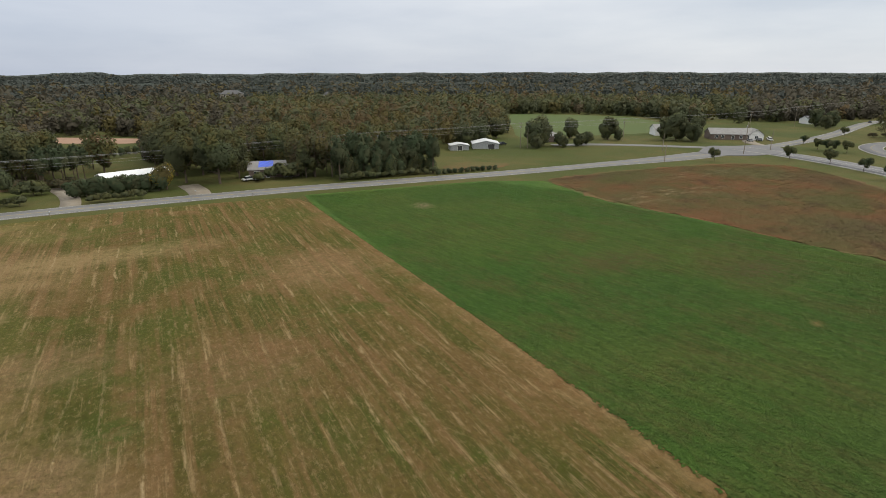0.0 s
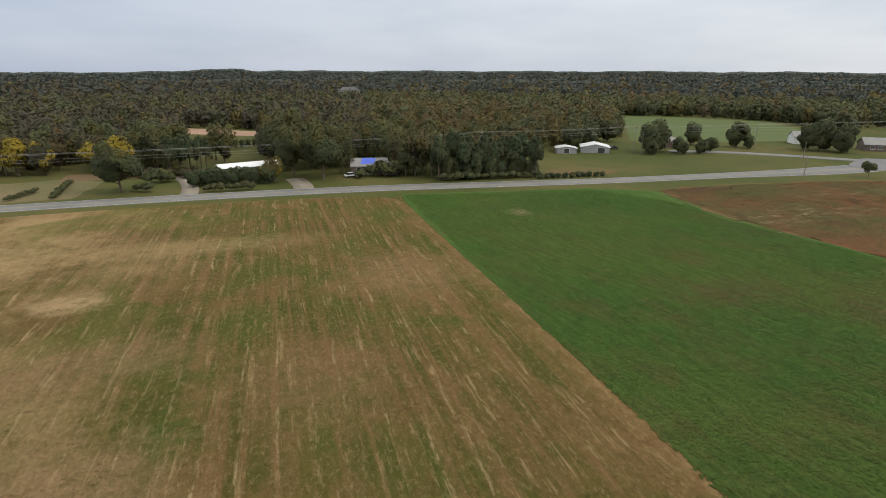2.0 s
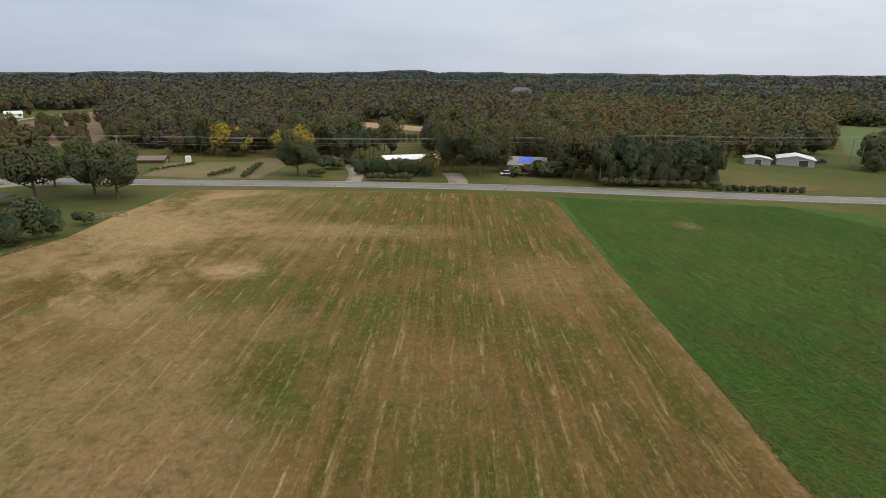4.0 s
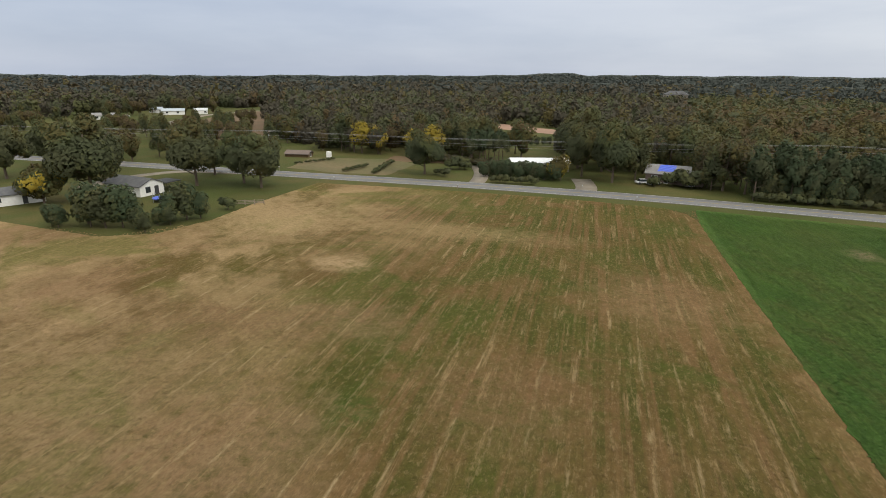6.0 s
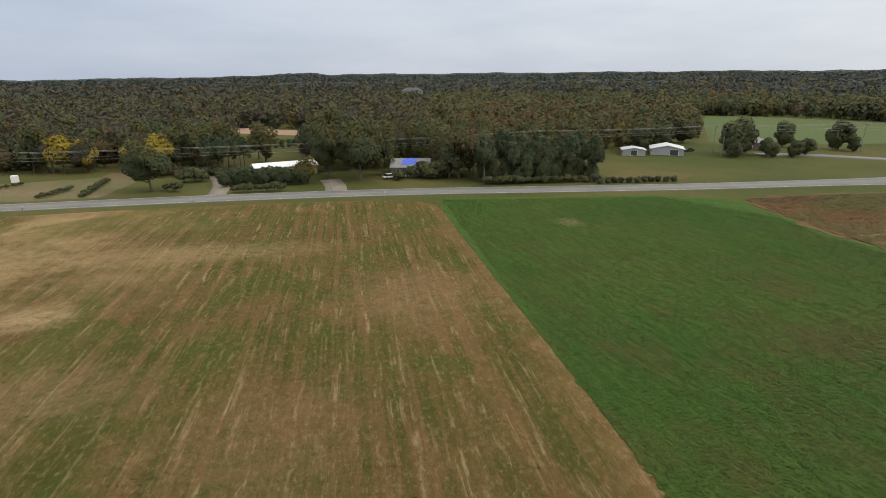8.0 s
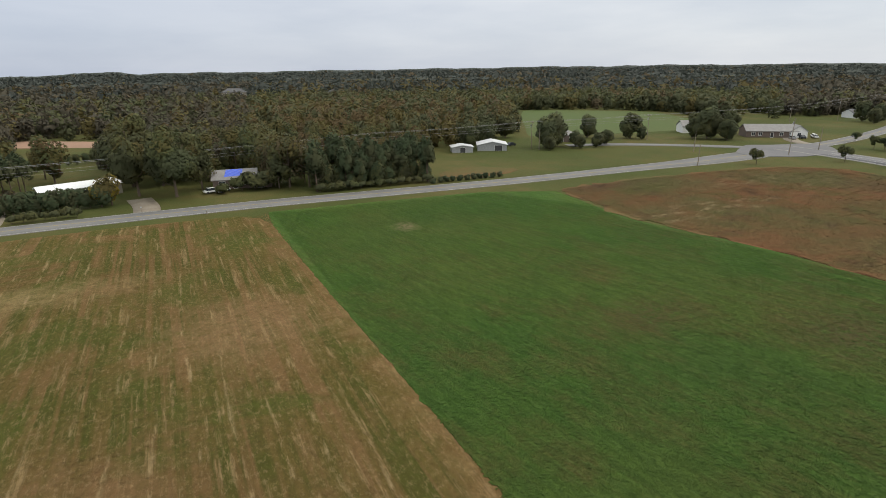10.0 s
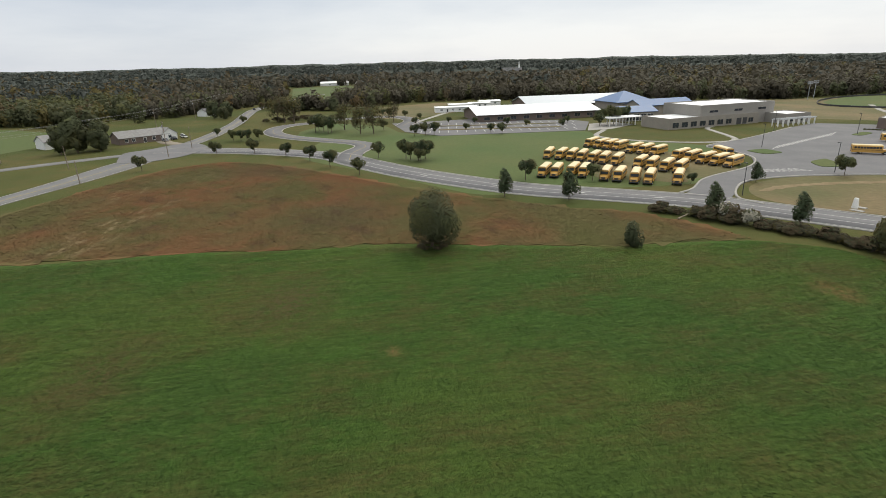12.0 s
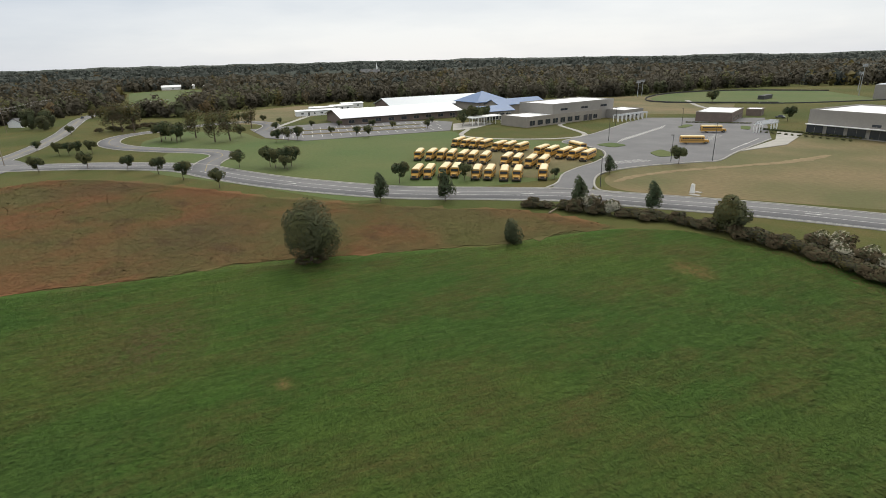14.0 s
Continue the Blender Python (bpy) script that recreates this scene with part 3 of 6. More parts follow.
slab("field_weeds", [(98, 122), (129, 122.5), (158, 119), (185, 113), (198, 100), (195, 86), (180, 62), (164, 42), (151, 26), (140, 8), (129, -11), (124, -26), (113, -36), (105, -42),
                     (103.5, -34), (102, -21), (101.5, -15), (103, 8), (104, 22), (104, 31), (101, 41), (100, 63), (94, 90)],
     0.09, M_WEED, "overgrown field of rust-brown dry weeds", "field", ragged=0.8, step=2.5, closed_smooth=True, seed=5)
slab("school_lawn", [(140, 8), (152, 20), (172, 40), (196, 68), (214, 78), (244, 75), (262, 92), (285, 98), (320, 88), (300, 55), (270, 44), (256, 24), (264, -44), (240, -44), (208, -84), (160, -64), (150, -50), (146, -20)],
     0.02, M_LAWN, "mown green lawn before the school", "lawn", step=3, closed_smooth=True, seed=6)
slab("dry_lawn", [(157, -92), (170, -122), (190, -155), (196, -172), (168, -182), (130, -200), (60, -160), (96, -104), (116, -78), (130, -57), (139, -56), (150, -62), (157, -76), (160, -92)],
     0.02, M_TANLAWN, "dry tan lawn beside the school road", "lawn", step=3, closed_smooth=True, seed=7)
slab("worn_bus_ground", [(205, -36), (212, -36), (206, -56), (182, -70), (165, -66), (150, -45), (158, -25), (190, -20)], 0.035, M_TANLAWN, "worn dry grass under the parked buses", "ground", ragged=1.0, step=3, closed_smooth=True, seed=8)
slab("dry_lawn", [(350, 70), (430, 80), (470, 30), (430, -10), (370, 22), (330, 52)], 0.02, M_TANLAWN, "dry tan grass behind the school car park", "lawn", step=5, closed_smooth=True, seed=9)
slab("dry_lawn", [(300, -150), (360, -130), (420, -180), (420, -250), (330, -250), (290, -215), (270, -195)], 0.02, M_TANLAWN, "dry tan grass behind the school", "lawn", step=5, closed_smooth=True, seed=10)
slab("dirt_track", [(141, -58.5), (146.6, -67), (149.6, -79), (150.2, -95), (150.2, -110), (151.5, -125), (156, -142), (153, -142), (148, -125), (147.6, -110), (147.8, -95), (147.2, -80), (144.6, -69), (140, -61)], 0.04, M_SAND, "worn sandy track across the dry lawn", "track", ragged=0.3, step=1.5, closed_smooth=True, seed=11)
slab("pasture", [(160, 222), (225, 208), (258, 205), (300, 240), (330, 300), (300, 340), (262, 372), (222, 318), (192, 270)], 0.03, M_FARGREEN, "bright green pasture before dark woods", "field", step=6, closed_smooth=True, seed=12)
slab("pasture", [(440, 165), (450, 130), (560, 130), (860, 190), (880, 235), (830, 275), (560, 190)], 0.05, M_FARGREEN, "distant green pasture among woods", "field", step=8, closed_smooth=True, seed=13)
slab("soil_plot", [(-72, 322), (-20, 294), (-10, 312), (-66, 350)], 0.05, M_PINK, "bare pinkish soil plot in the woods", "field", step=3, closed_smooth=True, seed=14)
slab("garden_plot", [(-100, 156), (-104, 178), (-74, 186), (-62, 178), (-64, 154), (-80, 152.5)], 0.03, M_TANLAWN, "tan garden plot with a few rows", "garden", step=3, ragged=0.3, seed=15)
slab("tilled_plot", [(-76, 181), (-47, 183), (-46, 192), (-76, 193.5)], 0.035, M_DIRT, "bare brown tilled strip before the woods", "garden", step=2, ragged=0.3, seed=27)
slab("grass_verge", [(76, 150), (98, 147.5), (110, 152), (100, 165), (82, 163)], 0.03, M_WEED, "rust-brown dry grass behind the hedge", "lawn", step=3, closed_smooth=True, ragged=0.4, seed=16)
slab("red_field", [(-235, 250), (-186, 190), (-158, 232), (-205, 300), (-236, 345), (-262, 392), (-278, 372)], 0.03, M_DIRT, "reddish brown stubble field by the side road", "field", step=6, closed_smooth=True, seed=17)

# ---- roads ----
main_line = smooth_line([(-260, 141), (-160, 143.5), (-92, 145.5), (-34, 147.3), (17, 145.8), (55, 141.8), (95, 137.6), (135, 135.3), (171, 133.2), (205, 134), (235, 135.5), (275, 139.5), (331, 151), (390, 168), (440, 180), (520, 186), (640, 180)])
mx = main_line[:, 0]
half = 4.1 + 2.6 * np.exp(-((mx - 190) / 34.0) ** 2)
strip("road", main_line, -half, half, 0.10, 0.3, M_ASPHALT, "grey two-lane asphalt road past the fields", "road")
strip("road_line", main_line, -half + 0.35, -half + 0.5, 0.115, 0.01, M_PAINT, "white edge line of the road", "road marking")
strip("road_line", main_line, half - 0.5, half - 0.35, 0.115, 0.01, M_PAINT, "white edge line of the road", "road marking")
strip("road_line", main_line, -0.25, -0.1, 0.115, 0.01, M_YPAINT, "yellow centre line of the road", "road marking")
strip("road_line", main_line, 0.1, 0.25, 0.115, 0.01, M_YPAINT, "yellow centre line of the road", "road marking")
school_line = smooth_line([(226, 138), (225.5, 126), (222, 104), (216, 84), (205, 61), (190, 47.5), (173, 31), (159, 14), (147, -4), (139, -25), (132, -42), (122, -56), (107, -76), (92, -92), (74, -110), (40, -142), (0, -175)])
sw = np.full(len(school_line), 6.2)
strip("road", school_line, -sw, sw, 0.13, 0.3, M_ASPHALT2, "wide grey asphalt school road with a turning lane", "road")
for o in (-6.6, 6.2):
    strip("kerb", school_line, o, o + 0.4, 0.22, 0.3, M_CONCRETE, "pale concrete kerb of the school road", "kerb")
for o in (-1.8, 1.65):
    strip("road_line", school_line, o, o + 0.18, 0.145, 0.01, M_PAINT, "pale lane line of the school road", "road marking")
for o in (-5.6, 5.4):
    strip("road_line", school_line, o, o + 0.15, 0.145, 0.01, M_PAINT, "white edge line of the school road", "road marking")
for x, y in ((166, 22.5), (151.5, 3), (142.2, -16), (135.5, -33.5), (100, -83.5)):
    k = int(np.argmin(np.hypot(school_line[:, 0] - x, school_line[:, 1] - y)))
    d = school_line[min(k + 1, len(school_line) - 1)] - school_line[k - 1]
    bm = a_box(-1.5, -0.14, 0, 0.6, 0.14, 0.01)
    tip = [bm.verts.new(p) for p in ((0.6, -0.5, 0.01), (1.7, 0, 0.01), (0.6, 0.5, 0.01))]
    bm.faces.new(tip)
    ob = part("turn_arrow", bm, M_PAINT, None)
    ob.matrix_world = pose(school_line[k, 0], school_line[k, 1], 0.147, 0, 0, math.degrees(math.atan2(d[1], d[0])))
    tagged(ob, "white arrow painted on the turning lane", "road marking", "lane arrows", "structure")
loop_line = smooth_line([(196, 53), (212, 55), (228, 53), (239, 60), (249, 77), (262, 96), (278, 109), (296, 114.5), (312, 112.5), (326, 101), (345, 84), (352, 60), (330, 45), (300, 46)])
strip("road", loop_line, -4.3, 4.3, 0.155, 0.3, M_ASPHALT2, "curving grey asphalt school drive", "road")
for o in (-4.7, 4.3):
    strip("kerb", loop_line[3:], o, o + 0.4, 0.235, 0.3, M_CONCRETE, "pale concrete kerb of the curving drive", "kerb")
strip("road_line", loop_line, -0.1, 0.1, 0.17, 0.01, M_YPAINT, "faint centre line of the curving drive", "road marking")
slab("junction", [(198, 129), (210, 121), (232, 120), (246, 131), (246, 142), (230, 146), (222, 152), (204, 143), (196, 138)], 0.16, M_ASPHALT2, "wide asphalt road junction", "road", step=2, closed_smooth=True, seed=26)
side_line = smooth_line([(222, 140), (212, 152), (198, 166), (178, 182), (158, 190)])
strip("road", side_line, -3.5, 3.5, 0.08, 0.3, M_ASPHALT, "narrow side road to the houses", "road")
for pts, w, lab in (([(-35, 144), (-34.5, 155), (-36.5, 168), (-41, 182)], 2.4, "pale gravel driveway beside the dark hedge"), ([(-3, 144), (-3, 156), (-5, 168)], 3.0, "pale gravel driveway under trees"),
                    ([(-92, 145), (-112, 142), (-128, 138), (-136, 122), (-134, 108)], 2.2, "pale driveway behind the white house"), ([(244, 138), (252, 150), (262, 158)], 3.0, "short driveway to the grey house")):
    strip("driveway", smooth_line(pts, 2), -w, w, 0.07, 0.2, M_GRAVEL, lab, "driveway")
far_side = smooth_line([(-230, 228), (-262, 292), (-275, 345), (-262, 400), (-230, 470)])
strip("road", far_side, -3.2, 3.2, 0.08, 0.3, M_GRAVEL, "pale farm road in the distance", "road")
slab("bus_lot", [(134, -50), (138, -41), (144.5, -45.5), (153.6, -51), (160, -57.5), (168.7, -69), (177, -76.3), (188, -80.8), (203, -79.2), (212, -76.5), (229, -99), (260, -133), (273, -150), (262, -172), (248, -200), (189, -151),
                 (169, -120), (158, -105), (157.5, -81), (156, -71.7), (153.8, -65.1), (149, -59.2), (139.7, -53.7)],
     0.17, M_ASPHALT2, "grey asphalt bus lot", "car park", step=4, seed=18)
slab("car_park", [(256, 24), (265, -43), (300, -52), (309, -46), (326, 11), (312, 54), (273, 42)], 0.12, M_ASPHALT2, "grey asphalt car park before the school", "car park", step=4, seed=19)
slab("forecourt", [(264, -44), (290, -50), (296, -64), (284, -70), (268, -56)], 0.15, M_CONCRETE, "pale concrete forecourt of the school", "pavement", step=4, seed=20)
strip("footpath", smooth_line([(266, -52), (244, -44), (228, -58), (221, -80), (228, -94), (262, -97), (268, -102)]), -1.1, 1.1, 0.10, 0.2, M_CONCRETE, "pale concrete path round the school lawn", "footpath")
strip("footpath", smooth_line([(312, 42), (350, 32), (372, 26)]), -1.5, 1.5, 0.10, 0.2, M_CONCRETE, "pale concrete path to the sheds", "footpath")
strip("footpath", smooth_line([(270, -198), (320, -215), (360, -235)]), -1.5, 1.5, 0.10, 0.2, M_CONCRETE, "pale path to the ball field", "footpath")
slab("loading_apron", [(187, -151), (205, -168), (196, -172), (176, -146), (170, -122)], 0.19, M_CONCRETE, "pale concrete apron of the bus lot", "pavement", step=4, seed=21)
for pts in ([(199.5, -84), (202.5, -92), (194, -94.5), (191.5, -87)], [(177, -92.5), (182, -100), (168.5, -99.2), (169, -91)], [(232, -140), (240, -150), (236, -152), (229, -142)], [(216, -160), (226, -168), (222, -170), (213, -162)]):
    slab("kerbed_island", pts, 0.30, M_LAWN, "grassy kerbed island in the bus lot", "traffic island", step=1, closed_smooth=True, seed=22)


def stripes(n, p, q, length, turn, label):
    """Painted bay lines from p to q."""
    for i in range(n):
        x, y = p[0] + (q[0] - p[0]) * i / (n - 1), p[1] + (q[1] - p[1]) * i / (n - 1)
        ob = part("bay_line", a_box(-length / 2, -0.16, 0, length / 2, 0.16, 0.012), M_PAINT, None)
        ob.matrix_world = pose(x, y, 0.172, 0, 0, turn)
        tagged(ob, label, "road marking", "bay lines", "structure")


for pts in ([(140, -40.5), (144.5, -45.5), (153.6, -51), (160, -57.5), (168.7, -69), (177, -76.3), (188, -80.8), (203, -79.2), (212, -76.5), (229, -99), (260, -133)], [(128.3, -54.7), (133.4, -52.1), (139.7, -53.7), (149, -59.2), (153.8, -65.1), (156, -71.7), (157.5, -81), (157.6, -97), (158, -105), (169, -120), (189, -151)]):
    strip("kerb", smooth_line(pts, 2), -0.25, 0.25, 0.30, 0.3, M_CONCRETE, "pale concrete kerb of the bus lot", "kerb")
for k in range(3):
    stripes(18, (270 + 16 * k, 34 - 4 * k), (274 + 15 * k, -40 - 2 * k), 9, 3, "white parking bay line on asphalt")
for k in range(2):
    slab("kerbed_island", [(276 + 16 * k, 26), (279 + 16 * k, 26), (282 + 16 * k, -34), (279 + 16 * k, -34)], 0.26, M_TANLAWN, "narrow grass island in the car park", "traffic island", step=2, seed=23)
stripes(14, (206, -98), (236, -136), 12, -40, "white parking bay line on asphalt")
stripes(9, (165, -72), (165.5, -84), 5, 38, "white hatched marking line on asphalt")
stripes(9, (192, -122), (206, -140), 6, 25, "white parking bay line on asphalt")
stripes(2, (178, -128), (186, -140), 18, -55, "long white lot edge line on asphalt")


# ---- trees ----
def crown_cards(rng, n, size, height, radius, base, shape="round", lumps=9, flat=0.4):
    """Leaf clumps of a crown: centres and normals of n small bent cards on the faces of several lumps."""
    if shape == "cone":
        t = rng.random(n) ** 0.8
        rad = radius * (1 - t) ** 0.75 * (0.55 + 0.45 * np.sqrt(rng.random(n))) * (1 + 0.22 * np.sin(t * 34)) + 0.1
        a = rng.random(n) * 2 * np.pi
        c = np.stack([rad * np.cos(a), rad * np.sin(a), base + (height - base) * t], 1)
        nrm = np.stack([np.cos(a), np.sin(a), 0.5 + 0 * a], 1)
    else:
        mid, vert = (base + height) / 2, (height - base) / 2
        lc = rng.normal(0, 1, (lumps, 3))
        lc /= np.linalg.norm(lc, axis=1, keepdims=True)
        loose = lumps >= 11
        lc *= ((0.30 if loose else 0.20) + 0.42 * rng.random((lumps, 1)))
        lr = (0.29 if loose else 0.38) + 0.20 * rng.random(lumps)
        k = rng.integers(0, lumps, n)
        d = rng.normal(0, 1, (n, 3))
        d /= np.linalg.norm(d, axis=1, keepdims=True)
        c = lc[k] + d * lr[k][:, None] * (0.55 + 0.45 * rng.random((n, 1)) ** 0.5)
        c *= np.array([radius, radius, vert])
        if shape == "pine":
            c[:, :2] *= np.clip(1.25 - 0.85 * (c[:, 2:] / vert + 1) / 2, 0.3, 1.2)
        c[:, 2] += mid
        nrm = d.copy()
        nrm[:, 2] += 0.2
    nrm = nrm + rng.normal(0, flat, nrm.shape)
    nrm /= np.linalg.norm(nrm, axis=1, keepdims=True)
    s = size * (0.6 + 0.8 * rng.random(n))
    return c, nrm, s


def cards(c, nrm, s, rng):
    """Each clump a small three-cornered leaf spray: verts and triangles."""
    n = len(c)
    r = rng.normal(0, 1, (n, 3))
    u = np.cross(nrm, r)
    u /= np.linalg.norm(u, axis=1, keepdims=True) + 1e-9
    w = np.cross(nrm, u)
    s = s[:, None] * 1.3
    j = lambda: (0.35 + 0.4 * rng.random((n, 1)))
    p = np.stack([c - u * s * j() - w * s * 0.3, c + u * s * j() - w * s * 0.3, c + w * s * j() + u * s * (0.4 * rng.random((n, 1)) - 0.2)], 1)
    return p.reshape(-1, 3), np.arange(n * 3).reshape(-1, 3)


def trunk_bm(rng, height, radius, base, r0, limbs=5, spread=0.6):
    bm = bmesh.new()
    p, r = Vector((0, 0, -0.2)), r0
    top = base + (height - base) * 0.7
    lean = Vector((rng.normal(0, 0.03), rng.normal(0, 0.03), 0))
    segs = 5
    for i in range(segs):
        q = Vector((0, 0, -0.2)) + Vector((0, 0, top + 0.2)) * ((i + 1) / segs) + lean * top * (i + 1) / segs
        tube(bm, p, q, r, r * 0.78, 7)
        p, r = q, r * 0.78
    for i in range(limbs):
        a = 2 * math.pi * (i + rng.random() * 0.6) / limbs
        z = base * 0.8 + (top - base * 0.8) * (i + 0.5) / limbs
        q = Vector((math.cos(a) * radius * spread, math.sin(a) * radius * spread, z + radius * 0.45))
        m = Vector((0, 0, z)).lerp(q, 0.5) + Vector((0, 0, -0.1 * radius))
        tube(bm, (0, 0, z), m, r0 * 0.4, r0 * 0.28, 5)
        tube(bm, m, q, r0 * 0.28, r0 * 0.1, 5)
    return bm


def boughs(rng, c, weights):
    """Which foliage each clump has: whole boughs share one, with a few strays."""
    a = rng.random(3) * 6
    g = np.sin(c[:, 0] * 0.9 + a[0]) + np.sin(c[:, 1] * 1.0 + a[1]) + np.sin(c[:, 2] * 0.8 + a[2]) + rng.normal(0, 0.45, len(c))
    rank = np.argsort(np.argsort(g)) / len(c)
    return np.minimum(np.searchsorted(np.cumsum(weights), rank), len(weights) - 1)


TREE_KINDS = {}


def tree_kind(key, name, label, category, height, radius, base, r0, n, size, mats, shape="round", lumps=9, weights=None, group=""):
    TREE_KINDS[key] = dict(name=name, label=label, category=category, height=height, radius=radius, base=base, r0=r0, n=n, size=size, mats=mats, shape=shape, lumps=lumps, weights=weights, group=group, first=None)


def plant(key, x, y, s=1.0, sz=1.0, label="", z=0.0):
    k = TREE_KINDS[key]
    turn = (x * 37.0 + y * 61.0) % 360
    if k["first"] is None:
        rng = np.random.default_rng(abs(hash_of(key)))
        e = thing(k["name"], k["label"], k["category"], group=k["group"])
        part("trunk", trunk_bm(rng, k["height"], k["radius"], k["base"], k["r0"]), M_BARK, e)
        c, nrm, sc = crown_cards(rng, k["n"], k["size"], k["height"], k["radius"], k["base"], k["shape"], k["lumps"])
        c[:, 2] = np.maximum(c[:, 2], 0.15)
        v, f = cards(c, nrm, sc, rng)
        mi = boughs(rng, c, k["weights"] or [1 / len(k["mats"])] * len(k["mats"]))
        mesh_part("crown", np_mesh("crown", v, f, mi, soft(c, nrm, (0, 0, k["base"] * 0.6 + k["height"] * 0.4))), k["mats"], e)
        k["first"] = e
        e.matrix_world = pose(x, y, z, 0, 0, turn) @ Matrix.Diagonal((s, s, s * sz, 1))
        ob = e
        k["scale"] = (s, s * sz)
    else:
        q = k["scale"]
        ob = copy_thing(k["first"], pose(x, y, z, 0, 0, turn) @ Matrix.Diagonal((s / q[0], s / q[0], s * sz / q[1], 1)))
    if label:
        ob["label"] = label
    return ob


def hash_of(text):
    h = 7
    for ch in text:
        h = (h * 31 + ord(ch)) % 1000003
    return h


tree_kind("oak", "oak_tree", "broad dark green oak tree on a lawn", "tree", 16, 7.6, 2.0, 0.42, 9000, 0.42, [L_DARK, L_MID, L_OLIVE], lumps=14, weights=[0.55, 0.35, 0.10], group="yard oaks")
tree_kind("round", "shade_tree", "rounded dark green shade tree in a yard", "tree", 9.5, 5.2, 0.5, 0.3, 3000, 0.5, [L_DARK, L_MID], lumps=12, group="yard shade trees")
tree_kind("lone", "lone_tree", "rounded grey-green tree standing alone by the weeds", "tree", 11.2, 5.5, -1.0, 0.32, 17000, 0.19, [L_GREY, L_DARK, L_MID], lumps=13, weights=[0.5, 0.25, 0.25])
tree_kind("shrubtree", "cedar_tree", "small upright dark cedar at the field's edge", "tree", 5.4, 1.9, -1.2, 0.14, 2600, 0.24, [L_DARK, L_PINE, L_GREY], lumps=9)
tree_kind("street", "street_tree", "young green roadside tree with a thin trunk", "tree", 6.8, 2.6, 1.3, 0.12, 1700, 0.29, [L_PINE, L_MID], lumps=12, group="school roadside trees")
tree_kind("streetcone", "street_pine", "young upright pine by the school road", "tree", 7.8, 3.0, 0.3, 0.13, 1700, 0.29, [L_PINE, L_DARK], shape="pine", lumps=13, group="school roadside trees")
tree_kind("pine", "pine_tree", "tall dark pine with a bare lower trunk", "tree", 15, 3.2, 2.8, 0.24, 1700, 0.48, [L_PINE, L_DARK], shape="pine", lumps=10, group="roadside pines")
tree_kind("bushpine", "young_pine", "dense young pine at the field's edge", "tree", 7.0, 3.0, 0.1, 0.16, 2600, 0.34, [L_PINE, L_MID, L_DARK], lumps=9, group="young pines")
tree_kind("wood_g", "woodland_tree", "dark green woodland tree", "tree", 15, 5.0, 0.8, 0.3, 2300, 0.5, [L_DARK, L_MID, L_OLIVE], lumps=11, weights=[0.4, 0.45, 0.15], group="woodland edge trees")
tree_kind("wood_o", "woodland_tree", "olive and gold autumn woodland tree", "tree", 14, 4.8, 0.8, 0.3, 2300, 0.5, [L_OLIVE, L_MID, L_RUST], lumps=11, weights=[0.55, 0.3, 0.15], group="woodland edge trees")
tree_kind("wood_r", "woodland_tree", "rust-brown autumn woodland tree", "tree", 13, 4.6, 0.8, 0.3, 2200, 0.5, [L_RUST, L_BROWN, L_OLIVE], lumps=11, weights=[0.4, 0.3, 0.3], group="woodland edge trees")
tree_kind("wood_d", "woodland_tree", "dark brownish woodland tree", "tree", 14, 5.0, 0.8, 0.3, 2300, 0.5, [L_DUN, L_DARK, L_BROWN], lumps=11, weights=[0.45, 0.35, 0.20], group="woodland edge trees")
tree_kind("bare", "thinning_tree", "greyish tree with thinning brown leaves", "tree", 13, 5.5, 0.8, 0.3, 1700, 0.34, [L_BROWN, L_GREY, L_OLIVE], lumps=14, group="thinning trees")
tree_kind("yellow", "yellow_tree", "bright yellow autumn tree", "tree", 12, 4.5, 1.5, 0.28, 1800, 0.5, [L_YELLOW, L_OLIVE], lumps=10, weights=[0.8, 0.2], group="yellow trees")
tree_kind("ybush", "yellow_bush", "yellow-green bushy tree beside the dark hedge", "tree", 7.5, 3.8, 0.2, 0.2, 2000, 0.42, [L_YELLOW, L_OLIVE], lumps=9, weights=[0.45, 0.55])
tree_kind("shrub", "shrub", "rounded dark green shrub", "shrub", 2.6, 1.7, 0.0, 0.07, 520, 0.32, [L_DARK, L_MID], lumps=7, group="shrubs")
tree_kind("hedge", "hedge_shrub", "clipped dark evergreen in a hedge row", "shrub", 2.0, 1.35, 0.0, 0.06, 300, 0.36, [L_DARK, L_PINE], lumps=7, group="hedge row")
tree_kind("cedarhedge", "cedar", "dense dark evergreen before the white-roofed shed", "tree", 6.0, 3.0, 0.0, 0.15, 1800, 0.38, [L_DARK, L_PINE], lumps=9, group="dark evergreens")
tree_kind("thicket", "thicket_bush", "tangled dark bush along the ditch", "shrub", 2.6, 2.4, 0.0, 0.07, 1200, 0.25, [L_BROWN, L_DARK, L_DUN, L_OLIVE], lumps=11, weights=[0.35, 0.25, 0.25, 0.15], group="ditch thicket")
tree_kind("seedbush", "seed_bush", "bush topped with pale white seed heads", "shrub", 2.6, 1.8, 0.0, 0.06, 1000, 0.22, [L_PALE, L_GREY, L_BROWN], lumps=8, weights=[0.45, 0.3, 0.25], group="pale seed bushes")
tree_kind("ditchtree", "ditch_tree", "yellow-green tree above the ditch thicket", "tree", 6.8, 3.4, 0.2, 0.16, 3600, 0.28, [L_OLIVE, L_MID, L_GREY], lumps=10, weights=[0.5, 0.35, 0.15])
